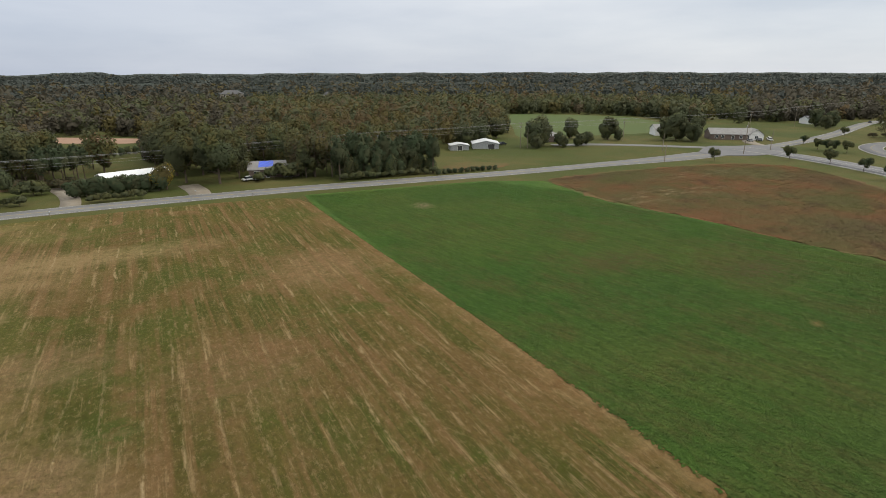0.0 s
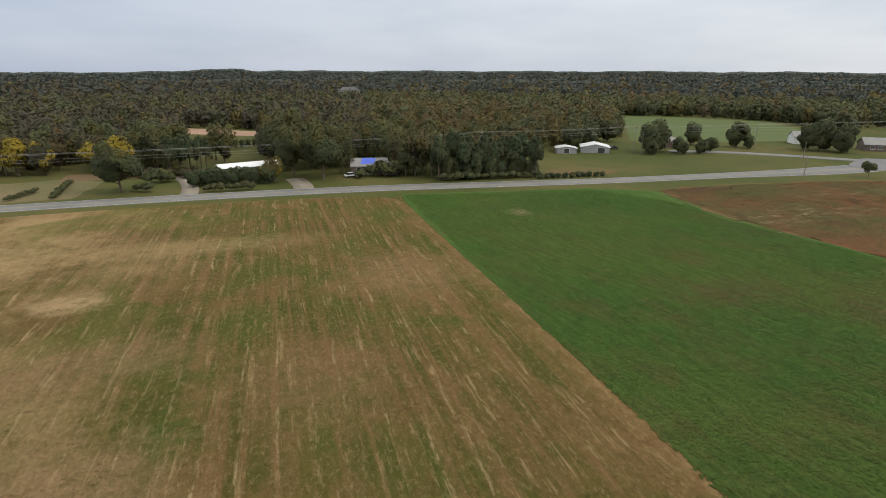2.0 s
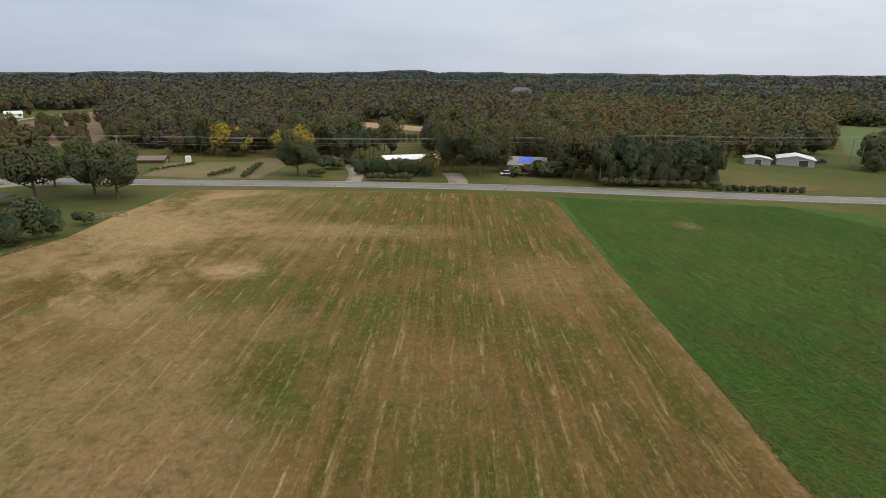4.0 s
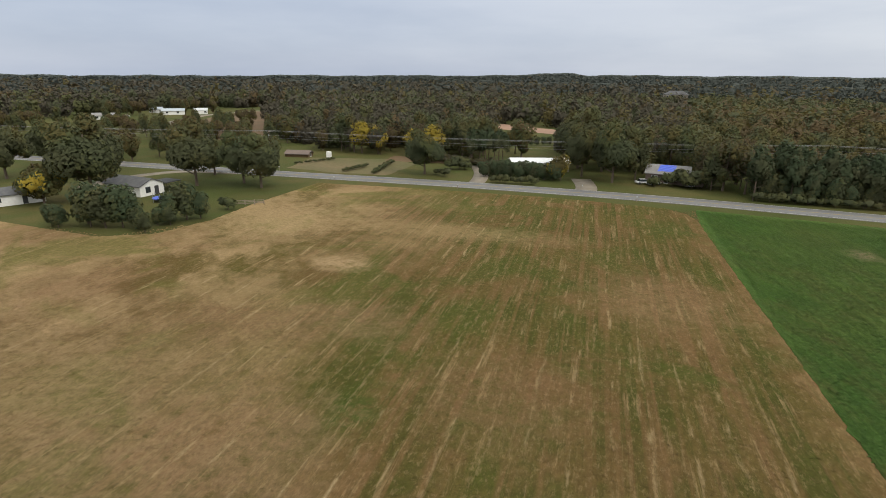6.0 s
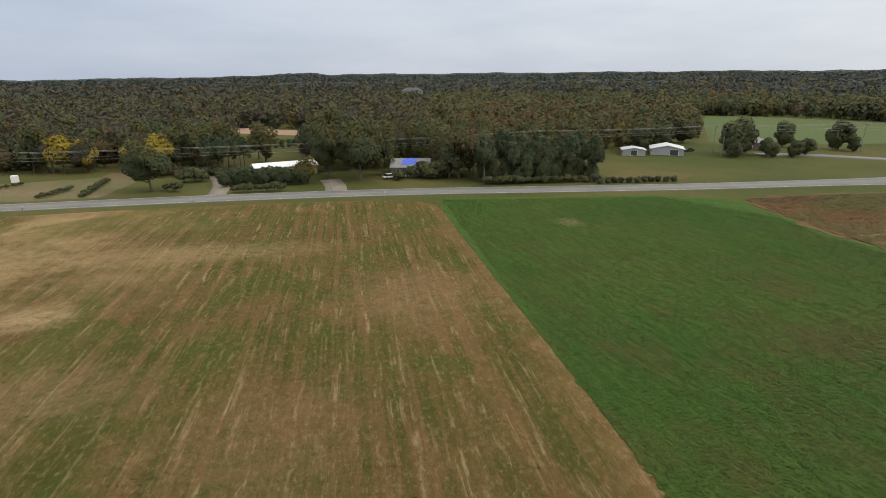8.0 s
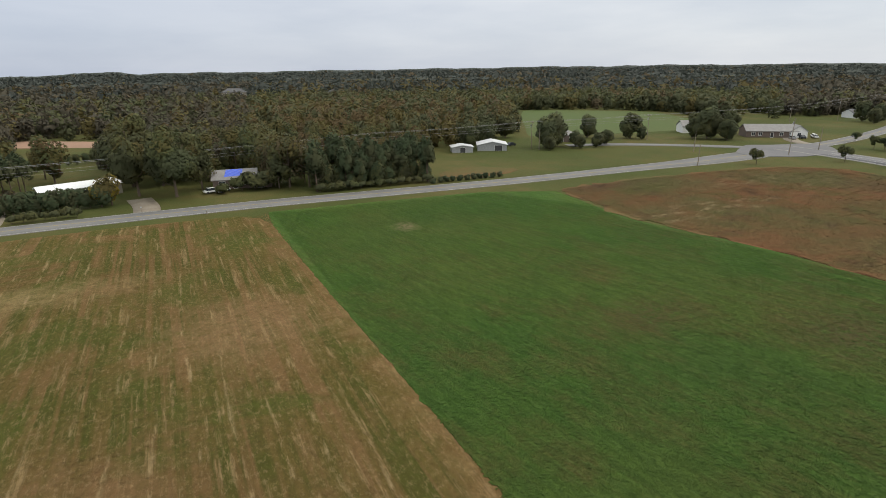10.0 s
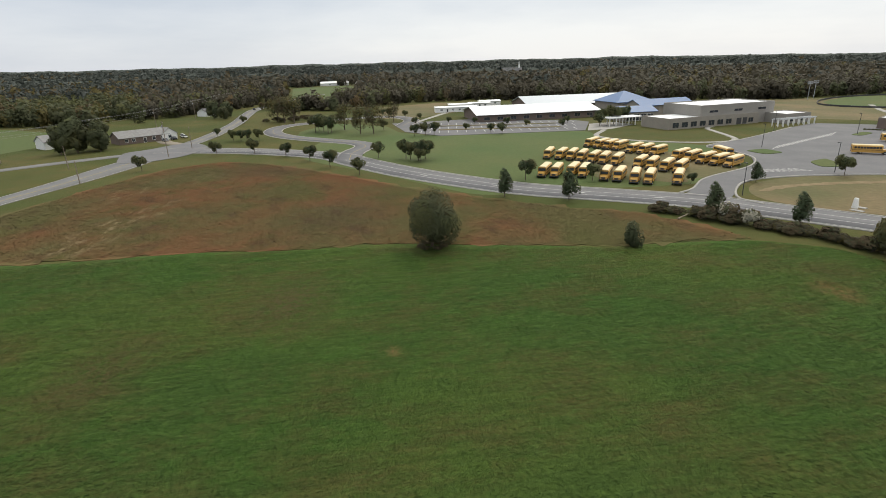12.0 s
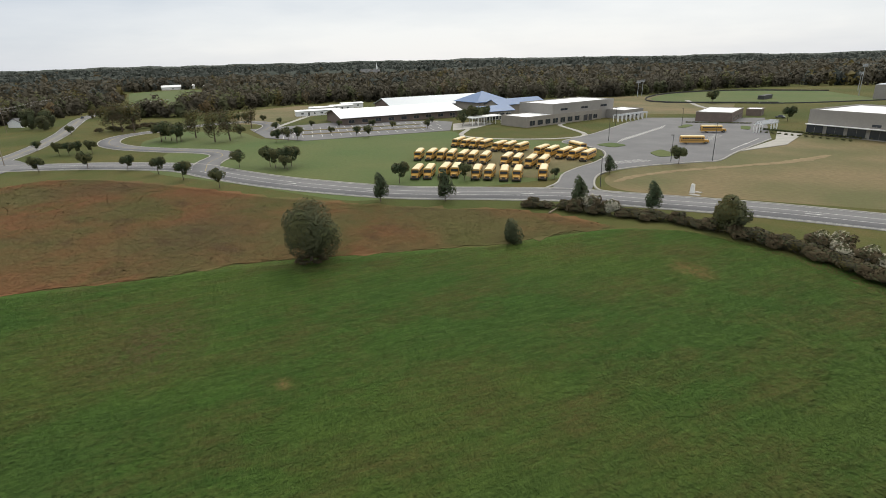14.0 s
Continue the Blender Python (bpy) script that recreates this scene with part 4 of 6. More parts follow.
tree_kind("apple", "yard_tree", "olive-yellow tree beside the white house", "tree", 9, 5.2, 0.6, 0.25, 3500, 0.44, [L_OLIVE, L_MID, L_YELLOW], lumps=11, weights=[0.4, 0.4, 0.2])

# the white house's yard
for x, y, s, z in ((-107.6, 121.3, 1.16, 1.02), (-97.6, 128.7, 0.98, 1.0), (-89.2, 124.8, 1.02, 0.98), (-114, 137, 0.8, 0.9), (-119.5, 99, 1.3, 1.04), (-136, 118, 1.05, 0.95), (-150, 128, 0.9, 1.0), (-166, 112, 1.05, 1.0), (-172, 132, 1.0, 1.0)):
    plant("oak", x, y, s, z)
plant("apple", -126, 91.5, 1.2)
for x, y, s in ((-92.5, 81.6, 1.15), (-95.5, 80.2, 1.1), (-98.9, 79.9, 1.2), (-101.5, 81.5, 1.0), (-104.5, 77.4, 0.62), (-107, 78, 0.6), (-88.6, 81.5, 0.6), (-85.4, 80, 0.55), (-84.6, 90.6, 1.05), (-82.6, 92.4, 0.8), (-87, 88.7, 0.8), (-87, 85, 0.5), (-84.8, 86, 0.55)):
    plant("bushpine", x, y, s * 1.1, 1.05)
plant("shrub", -82, 101, 1.25, 1.1)
# north of the road, west to east
for x, y, s, z in ((-53.2, 160, 0.98, 0.95), (4.2, 165.5, 1.06, 1.08), (-5, 172, 0.95, 1.15), (-7, 188, 1.25, 1.1), (1, 184, 1.0, 1.15), (10, 188, 0.9, 1.1)):
    plant("oak", x, y, s, z)
plant("ybush", -11, 163.5, 1.1)
plant("yellow", -60, 193, 1.15)
plant("wood_o", -29, 206, 1.15, label="olive tree standing before the clearing")
for x, y, s in ((-91, 195.5, 1.15), (-84, 196, 1.0), (-70, 196.5, 0.95)):
    plant("yellow", x, y, s, label="yellow-tinged autumn tree at the wood's edge")
for i in range(9):
    plant("cedarhedge", -34 + i * 2.6, 163 + 0.4 * (i % 2), 1.0 + 0.08 * (i % 3))
for i in range(7):
    plant("shrub", -30 + i * 2.1, 153.5 + 0.5 * (i % 2), 0.75 + 0.1 * (i % 3), 1.25)
for x, y, s in ((-46, 158, 1.2), (-49, 160, 0.9), (-43, 172, 1.3), *[(-68.5 - 0.2 * i, 155 + 1.7 * i, 0.55 + 0.08 * (i % 3)) for i in range(14)], *[(-79 + 0.4 * i, 155.5 + 1.5 * i, 0.55 + 0.08 * (i % 2)) for i in range(8)], *[(-101 + 0.9 * i, 163 + 1.6 * i, 0.5) for i in range(9)], (16, 163, 1.3), (21, 165, 1.9), (24.5, 165, 2.3), (28, 164.5, 2.5), (26, 163, 1.8), (30.5, 166, 2.3), (-45, 173, 2.0), (-47.5, 171, 1.6)):
    plant("shrub", x, y, s)
for x, y, s in ((34, 163, 1.3), (39, 160, 1.1), (30, 169, 1.05), (268, 63, 1.15), (270, 57, 1.2), (287, 75, 1.15), (331, 121, 1.35), (327, 114, 1.3), (336, 127, 1.2), (320, 54, 0.9)):
    plant("bare", x, y, s)
for x, y, s in ((11, 172, 0.9), (30, 176, 1.0), (27, 184, 1.0), (14, 184, 1.0), (35, 168, 1.0), (31, 163, 0.8)):
    plant("wood_g", x, y, s)
for x, y, s in ((-38.6, 184, 0.95), (-41.5, 188, 1.0), (-36, 187.5, 0.9), (-43.5, 183, 0.9), (-33.5, 190, 0.9), (-39, 192, 1.0), (-45, 190, 1.0), (-36, 196, 0.95)):
    plant("pine", x, y, s, 0.95, label="green pine beside the gravel driveway")
for x, y, s in ((-47, 200, 1.0), (-50, 196, 0.95), (-44, 206, 1.0), (-33, 216, 0.9), (-52, 203, 1.0), (-46, 214, 0.95), (-57, 198, 0.9)):
    plant("wood_g", x, y, s)
for i in range(18):
    plant("thicket", -60 + 1.5 * i + math.sin(i * 2.7), 191 - 4 * (i % 3) - 0.3 * i, 1.15 + 0.25 * math.sin(i * 1.9), 0.9, label="dark undergrowth along the wood's edge")
for i in range(16):
    t = i / 15
    plant("thicket", 333 + 22 * t + 3 * math.sin(i * 2.1), 130 - 26 * t + 3 * math.cos(i * 1.7), 1.1 + 0.3 * math.sin(i * 1.3), 0.9, label="brown scrub under the thinning trees")
rng = np.random.default_rng(21)
for i in range(36):
    plant("wood_r" if i % 3 else "wood_g", 424 + 14 * rng.random() - 0.02 * i, 170 - 1.6 * i + 3 * rng.random(), 0.38 + 0.22 * rng.random(), label="low brown hedgerow tree before the pasture")
for i in range(46):
    x = 39 + 36 * rng.random()
    plant("pine", x, 152.5 + 18 * rng.random() ** 1.4 - (x - 39) * 0.05, 0.62 + 0.5 * rng.random(), 0.9 + 0.2 * rng.random())
for i in range(12):
    plant("shrub", 40 + i * 2.9, 151.5 - i * 0.18, 0.9 + 0.5 * rng.random(), 0.9)
    plant("bushpine", 41 + i * 2.8, 153.5 - i * 0.18 + 3 * rng.random(), 0.6 + 0.4 * rng.random(), 1.1)
for i in range(11):
    plant("hedge", 72.5 + i * 2.25, 147 - i * 0.12, 0.95 + 0.12 * rng.random())
# east: yard trees by the houses
for x, y, s in ((151.4, 190.7, 1.45), (145.5, 189, 1.3), (184, 207, 1.1), (157, 181, 0.6), (165, 179.5, 0.65), (175, 184.4, 0.65), (198.6, 194, 1.2), (200.3, 188.4, 0.6), (159, 186, 0.7), (170, 183, 0.6), (151, 228, 1.1), (136, 229, 1.1), (143, 183, 0.6), (120, 207, 0.9), (131, 214, 0.95)):
    plant("round", x, y, s)
for x, y, s in ((226.3, 174.2, 1.35), (232.5, 168, 1.2), (222, 178, 1.1), (236, 180, 1.1), (229, 166, 0.9)):
    plant("round", x, y, s, 1.1)
for i in range(7):
    plant("bushpine", -30 + i * 2.6, 243 + i * 1.6, 0.55, 1.1)
for x, y, s in ((-47, 214, 0.7), (-52, 226, 0.8), (-12, 206, 0.8), (-10, 218, 0.8), (-58, 206, 0.75), (-38, 232, 0.5)):
    plant("wood_g", x, y, s)
# along the school road
for i, (x, y) in enumerate([(182, 120), (212, 108), (214, 94), (206, 79), (196, 67), (183, 56.5), (169, 44)]):
    plant("street", x, y, 0.95 + 0.06 * (i % 3))
for x, y, s in ((139, 2, 1.0), (135, -13, 1.05), (120, -40, 1.0), (112, -53, 0.95), (151, -64, 0.75)):
    plant("streetcone", x, y, s)
plant("street", 158, -5, 1.1)
plant("street", 156, -23, 0.9)
plant("street", 150, -47, 0.55)
plant("street", 157, -90, 1.0)
for x, y, s in ((199, 43, 1.05), (194, 31, 1.15), (197, 33, 1.2), (192, 28, 1.3), (195, 26, 1.2), (189, 27, 0.9), (253, 119, 0.95), (252, 115, 0.95), (250, 111.5, 1.0), (253, 107, 1.0), (269, 134, 0.8), (282, 54, 1.0), (257, 36, 1.0), (258, 31, 1.1), (260, 27, 1.1),
                (257, -4, 0.95), (264, 1, 0.8), (283, -18, 0.7), (300, 8, 0.7), (306, 22, 0.7), (354, 66, 0.9), (356, 62, 0.9), (345, 50, 0.8), (330, 40, 0.7), (290, -8, 0.8), (296, -40, 0.7), (272, 12, 0.7), (327, 144, 0.9), (276, -34, 0.8), (300, 40, 0.8)):
    plant("street", x, y, s)
for x, y, s in ((280, 84, 1.3), (276, 79, 1.35), (286, 88, 1.35), (279, 88, 1.4), (273, 80, 1.3)):
    plant("street", x, y, s * 1.15, label="dark green tree in a lawn cluster")
for x, y, s in ((288, -55, 1.4), (285, -61, 1.7), (293, -68, 1.5), (277, -52, 1.2)):
    plant("street", x, y, s, label="green tree at the school entrance")
for x, y, s in ((368, 181, 1.1), (358, 170, 0.8), (372, 174, 1.0)):
    plant("round", x, y, s, 1.1)
plant("lone", 102, 17.4, 1.03, 1.06)
for i in range(7):
    a = i * 0.9
    plant("thicket", 102 + 2.0 * math.cos(a), 17.4 + 2.0 * math.sin(a), 0.42, 0.75, label="dry brush round the lone tree's foot")
plant("shrubtree", 101, -18.2)
plant("ditchtree", 96, -58.5, 1.1)
for i in range(130):
    t = i / 129
    x, y = np.interp(t, [0, 0.15, 0.33, 0.5, 0.64, 0.78, 1], [124, 113, 102, 91, 81, 71, 48]), np.interp(t, [0, 0.15, 0.33, 0.5, 0.64, 0.78, 1], [-29, -42.5, -53.5, -59.2, -62, -63, -74])
    plant("thicket", x + rng.normal(0, 1.0) + 0.6, y + rng.normal(0, 0.9) - 0.6, 0.55 + 0.45 * rng.random(), 0.7 + 0.4 * rng.random())
for x, y in ((118, -39), (116, -41.5), (113, -44), (83, -65), (80, -66.5), (77.5, -64.5), (75, -66), (72.5, -66.5), (82, -69)):
    plant("seedbush", x, y, 1.15 + 0.3 * rng.random(), 1.1)

# ---- the woods ----
OPEN_LAND = [(-420, -520), (-420, 80), (-345, 255), (-345, 345), (-285, 440), (-262, 410), (-235, 345), (-205, 298), (-158, 240), (-116, 197), (-88, 194), (-58, 195), (-47, 190), (-44, 198), (-14, 204), (0, 176),
             (10, 190), (30, 186), (34, 172), (76, 172), (84, 196), (104, 204), (150, 218), (186, 268), (250, 378), (305, 350), (335, 300), (320, 240), (345, 218), (420, 205), (470, 192), (560, 196), (620, 188),
             (615, 172), (520, 175), (430, 160), (400, 110), (470, 62), (485, 0), (462, -60), (428, -112), (415, -160), (412, -200), (434, -262), (456, -346), (450, -395), (430, -440), (400, -560), (200, -640)]
CLEARINGS = [[(-42, 196), (-14, 200), (-13, 318), (-60, 348), (-66, 330), (-50, 262)], [(425, 168), (428, 120), (560, 120), (870, 185), (890, 240), (830, 285), (560, 195)], [(40, 600), (110, 590), (125, 650), (60, 670)], [(-20, 700), (220, 640), (260, 670), (0, 740)],
             [(1050, -180), (1500, -320), (1500, 200), (1150, 120)], [(560, -60), (640, -80), (640, 20), (580, 20)]]


def inside(x, y, poly):
    p = np.array(poly, float)
    q = np.roll(p, -1, 0)
    hit = np.zeros(np.shape(x), bool)
    for (x0, y0), (x1, y1) in zip(p, q):
        if y0 != y1:
            hit ^= ((y0 > y) != (y1 > y)) & (x < (x1 - x0) * (y - y0) / (y1 - y0) + x0)
    return hit


def wooded(x, y):
    w = ~inside(x, y, OPEN_LAND)
    for c in CLEARINGS:
        w &= ~inside(x, y, c)
    return w


def scatter(rng, r0, r1, a0, a1, spacing):
    n = int((a1 - a0) / 360 * math.pi * (r1 ** 2 - r0 ** 2) / spacing ** 2)
    r = np.sqrt(r0 ** 2 + (r1 ** 2 - r0 ** 2) * rng.random(n))
    a = np.radians(a0 + (a1 - a0) * rng.random(n))
    x, y = r * np.sin(a), r * np.cos(a)
    k = wooded(x, y)
    return x[k], y[k]


def wood(name, xs, ys, n, size, mats, pick, label, h0=11, h1=17, rad=(3.4, 5.4), trunks=True, seed=1):
    """Many trees as one object: crowns of leaf clumps, and trunks."""
    rng = np.random.default_rng(seed)
    V, F, MI, N, off = [], [], [], [], 0
    for x, y, m in zip(xs, ys, pick):
        h, r = rng.uniform(h0, h1), rng.uniform(*rad)
        c, nrm, s = crown_cards(rng, n, size, h, r, -h * 0.22, "round", 9, 0.25)
        c[:, 2] = np.maximum(c[:, 2], 0.3)
        N.append(soft(c, nrm, (0, 0, h * 0.35)))
        c += (x, y, float(rise(x, y)))
        v, f = cards(c, nrm, s, rng)
        V.append(v)
        F.append(f + off)
        off += len(v)
        MI.append(np.full(len(f), m))
    ob = mesh_part(name, np_mesh(name, np.concatenate(V), np.concatenate(F), np.concatenate(MI), np.concatenate(N)), mats, None)
    return tagged(ob, label, "woods", kind="stuff")


def tint(rng, x, y):
    """Which foliage a tree of the woods has: gold-rust in the middle stand, darker elsewhere."""
    g = np.array([noise.noise((a / 60, b / 60, 3.1)) for a, b in zip(x, y)])
    u = rng.random(len(x))
    az = np.degrees(np.arctan2(x, y))
    warm = np.clip(1 - np.abs(az - 15) / 26, 0, 1) * (np.hypot(x, y) < 420) * 0.55 + 0.30 + 0.55 * g
    out = np.where(u < 0.45, 1, 0)
    out = np.where(u < warm * 0.85, 2, out)
    out = np.where(u < warm * 0.38, 3, out)
    out = np.where(u < warm * 0.10, 4, out)
    out = np.where((az < 8) & (rng.random(len(x)) < 0.5), 5, out)
    return np.where((az > 58) & (rng.random(len(x)) < 0.75), 5, out)


rng = np.random.default_rng(5)
WOOD_MATS = [L_DARK, L_MID, L_OLIVE, L_RUST, L_BROWN, L_DUN]
nx, ny = scatter(rng, 120, 330, -62, 62, 7.0)
front = np.argsort(np.hypot(nx, ny))[:120]
pick = tint(rng, nx, ny)
for i in front:
    plant(("wood_g", "wood_g", "wood_o", "wood_r", "wood_r", "wood_d")[pick[i]], float(nx[i]), float(ny[i]), float(rng.uniform(0.7, 1.05)))
lx, ly = rng.uniform(-345, -128, 260), rng.uniform(120, 360, 260)
lk = (inside(lx, ly, [(-340, 130), (-150, 148), (-122, 178), (-124, 236), (-165, 270), (-215, 300), (-250, 250), (-330, 240)]) | inside(lx, ly, [(-345, 300), (-300, 380), (-280, 350), (-330, 290)])) & (np.abs(lx + 240 - 0.4 * (ly - 230)) > 14)
for a, b, u in zip(lx[lk], ly[lk], rng.random(lk.sum())):
    plant("wood_g" if u < 0.55 else "wood_o" if u < 0.8 else "wood_r", float(a), float(b), 0.6 + 0.35 * float(u), label="scattered tree among far fields")
rest = np.setdiff1d(np.arange(len(nx)), front)
wood("woods", nx[rest], ny[rest], 380, 0.85, WOOD_MATS, pick[rest], "mixed autumn woods in green, olive and rust", h0=10, h1=17, rad=(3.8, 6.0), seed=31)
mx_, my_ = scatter(rng, 330, 620, -66, 140, 8.0)
wood("woods", mx_, my_, 110, 1.5, WOOD_MATS, tint(rng, mx_, my_), "mixed autumn woods farther off", h0=11, h1=17, rad=(4.4, 6.8), seed=32)
fx, fy = scatter(rng, 620, 1250, -66, 142, 14.0)
# the haze over these farther woods comes from their foliage's tint
wood("woods", fx, fy, 34, 3.2, [L_HAZY, L_HAZY, L_OLIVE, L_BROWN, L_BROWN, L_DUN], tint(rng, fx, fy), "distant dark woods", h0=12, h1=19, rad=(6, 9.5), seed=33)
qx, qy = scatter(rng, 1250, 2900, -64, 140, 27.0)
wood("woods", qx, qy, 16, 6.5, [L_HAZY, L_HAZY, L_HAZY, L_BROWN, L_HAZY, L_HAZY], tint(rng, qx, qy), "far dark woods under the horizon", h0=13, h1=22, rad=(10, 17), seed=34)
# the far canopy, a rolling roof of tree tops out to the hills
fr = np.geomspace(1150, 4700, 75)
fa = np.radians(np.arange(-75, 150, 0.22))
FR, FA = np.meshgrid(fr, fa, indexing="ij")
cx, cy = FR * np.sin(FA), FR * np.cos(FA)
lump = np.random.default_rng(9).random(cx.shape)
swell = np.sin(cx / 97 + 2 * np.sin(cy / 131)) * np.cos(cy / 83)
cz = rise(cx, cy) + np.where(FR < 2800, 7, 11) + 4.5 * lump + 2.5 * swell
open_patch = np.zeros(cx.shape, bool)
for c in CLEARINGS:
    open_patch |= inside(cx, cy, c)
cz = np.where(open_patch, rise(cx, cy) - 3, cz)
nb = len(fa)
ii, jj = np.meshgrid(np.arange(len(fr) - 1), np.arange(nb - 1), indexing="ij")
cf = np.stack([ii * nb + jj, (ii + 1) * nb + jj, (ii + 1) * nb + jj + 1, ii * nb + jj + 1], -1).reshape(-1, 4)
# aerial haze painted into the canopy: greyed, bluish tones of little contrast
M_HAZY_CANOPY = surf("hazed_far_canopy", (0.044, 0.053, 0.046), (0.054, 0.060, 0.050), 0.004, (0.036, 0.044, 0.040), fine=0.05, rough=0.9, bump=0.0, world_space=True, spec=0.05)
tagged(mesh_part("far_woods", np_mesh("far_woods", np.stack([cx, cy, cz], -1).reshape(-1, 3), cf[:, ::-1]), M_HAZY_CANOPY, None), "dark wooded hills reaching the horizon", "woods", kind="stuff")


# ---- buildings ----
def gable_roof(bm, x0, x1, y0, y1, z, rise_, over=0.4, thick=0.18):
    """A ridge along x over the rectangle, as a solid slab of two slopes with closed gables."""
    ym = (y0 + y1) / 2
    x0, x1 = x0 - over, x1 + over
    drop = rise_ * over / ((y1 - y0) / 2)
    sec = [(y0 - over, z - drop), (ym, z + rise_), (y1 + over, z - drop), (y1 + over, z - drop + thick), (ym, z + rise_ + thick), (y0 - over, z - drop + thick)]
    a = [bm.verts.new((x0, y, h)) for y, h in sec]
    b = [bm.verts.new((x1, y, h)) for y, h in sec]
    for i in range(6):
        j = (i + 1) % 6
        bm.faces.new((a[i], a[j], b[j], b[i]))
    bm.faces.new((a[0], a[5], a[4], a[1]))
    bm.faces.new((a[1], a[4], a[3], a[2]))
    bm.faces.new((b[1], b[4], b[5], b[0]))
    bm.faces.new((b[2], b[3], b[4], b[1]))


def hip_roof(bm, x0, x1, y0, y1, z, rise_, over=0.5, thick=0.2):
    x0, x1, y0, y1 = x0 - over, x1 + over, y0 - over, y1 + over
    w = min(x1 - x0, y1 - y0) / 2
    base = [bm.verts.new(p) for p in ((x0, y0, z), (x1, y0, z), (x1, y1, z), (x0, y1, z))]
    up = [bm.verts.new((v.co.x, v.co.y, z + thick)) for v in base]
    ym, xm = (y0 + y1) / 2, (x0 + x1) / 2
    if x1 - x0 > y1 - y0 + 0.1:
        r = [bm.verts.new((x0 + w, ym, z + rise_)), bm.verts.new((x1 - w, ym, z + rise_))]
    else:
        t = bm.verts.new((xm, ym, z + rise_))
        r = [t, t]
    bm.faces.new(list(reversed(base)))
    for i in range(4):
        bm.faces.new((base[i], base[(i + 1) % 4], up[(i + 1) % 4], up[i]))
    if r[0] is r[1]:
        for i in range(4):
            bm.faces.new((up[i], up[(i + 1) % 4], r[0]))
    else:
        bm.faces.new((up[0], up[1], r[1], r[0]))
        bm.faces.new((up[1], up[2], r[1]))
        bm.faces.new((up[2], up[3], r[0], r[1]))
        bm.faces.new((up[3], up[0], r[0]))


def opening(e, side, pos, z0, w, h, L, W, glass, frame_mat, name="window"):
    """A framed window or door set proud of a wall; side s, n, e or w of a plan L along x and W along y."""
    m = {"s": pose(pos, -W / 2, z0), "n": pose(pos, W / 2, z0, 0, 0, 180), "e": pose(L / 2, pos, z0, 0, 0, 90), "w": pose(-L / 2, pos, z0, 0, 0, -90)}[side]
    bm = bmesh.new()
    for b in ((-w / 2 - 0.1, -0.09, -0.1, w / 2 + 0.1, 0.02, 0), (-w / 2 - 0.1, -0.09, h, w / 2 + 0.1, 0.02, h + 0.1), (-w / 2 - 0.1, -0.09, 0, -w / 2, 0.02, h), (w / 2, -0.09, 0, w / 2 + 0.1, 0.02, h)):
        box(bm, *b)
    if name == "window" and w > 0.9:
        box(bm, -0.03, -0.08, 0, 0.03, 0.02, h)
    bm.transform(m)
    me = bpy.data.meshes.new(name)
    bm.to_mesh(me)
    bm.free()
    me.materials.append(frame_mat)
    ob = new(name, me)
    ob.parent = e
    bm = a_box(-w / 2, -0.05, 0, w / 2, 0.015, h)
    bm.transform(m)
    part("pane" if name == "window" else "panel", bm, glass, ob)


def building(name, label, category, x, y, turn, L, W, H, wall, roof, kind="gable", rise_=2.0, windows=(), doors=(), trim=M_WHITE, z=0.0, group="", parapet=0.0, over=0.4):
    """A house or shed: its plan L along local x and W along local y, walls to H. windows and doors: (side, place, sill, width, height)."""
    e = thing(name, label, category, x, y, z, turn, group)
    bm = a_box(-L / 2, -W / 2, -0.5, L / 2, W / 2, H)
    if kind == "gable":
        ym = [bm.verts.new((sx, 0, H + rise_ - 0.02)) for sx in (-L / 2, L / 2)]
        bm.verts.ensure_lookup_table()
        v = bm.verts
        bm.faces.new((v[4], v[7], ym[0]))
        bm.faces.new((v[6], v[5], ym[1]))
    part("wall", bm, wall, e)
    bm = bmesh.new()
    if kind == "gable":
        gable_roof(bm, -L / 2, L / 2, -W / 2, W / 2, H, rise_, over)
    elif kind == "hip":
        hip_roof(bm, -L / 2, L / 2, -W / 2, W / 2, H, rise_, over)
    elif kind == "shed":
        v = box(bm, -L / 2 - over, -W / 2 - over, H, L / 2 + over, W / 2 + over, H + 0.2)
        for k in (2, 3, 6, 7):
            v[k].co.z += rise_
    else:
        box(bm, -L / 2 + 0.3, -W / 2 + 0.3, H, L / 2 - 0.3, W / 2 - 0.3, H + 0.08)
    part("roof", bm, roof, e)
    if kind == "shed":
        bm = bmesh.new()
        v = box(bm, -L / 2, -W / 2, H - 0.05, L / 2, W / 2, H)
        for k in (6, 7):
            v[k].co.z += rise_
        part("upper_wall", bm, wall, e)
    if parapet:
        bm = bmesh.new()
        for b in ((-L / 2, -W / 2, H, L / 2, -W / 2 + 0.3, H + parapet), (-L / 2, W / 2 - 0.3, H, L / 2, W / 2, H + parapet), (-L / 2, -W / 2 + 0.3, H, -L / 2 + 0.3, W / 2 - 0.3, H + parapet), (L / 2 - 0.3, -W / 2 + 0.3, H, L / 2, W / 2 - 0.3, H + parapet)):
            box(bm, *b)
        part("parapet", bm, trim, e)
    for side, pos, sill, w, h in windows:
        opening(e, side, pos, sill, w, h, L, W, M_GLASS, trim)
    for side, pos, sill, w, h in doors:
        opening(e, side, pos, sill, w, h, L, W, M_DARK, trim, "door")
    return e


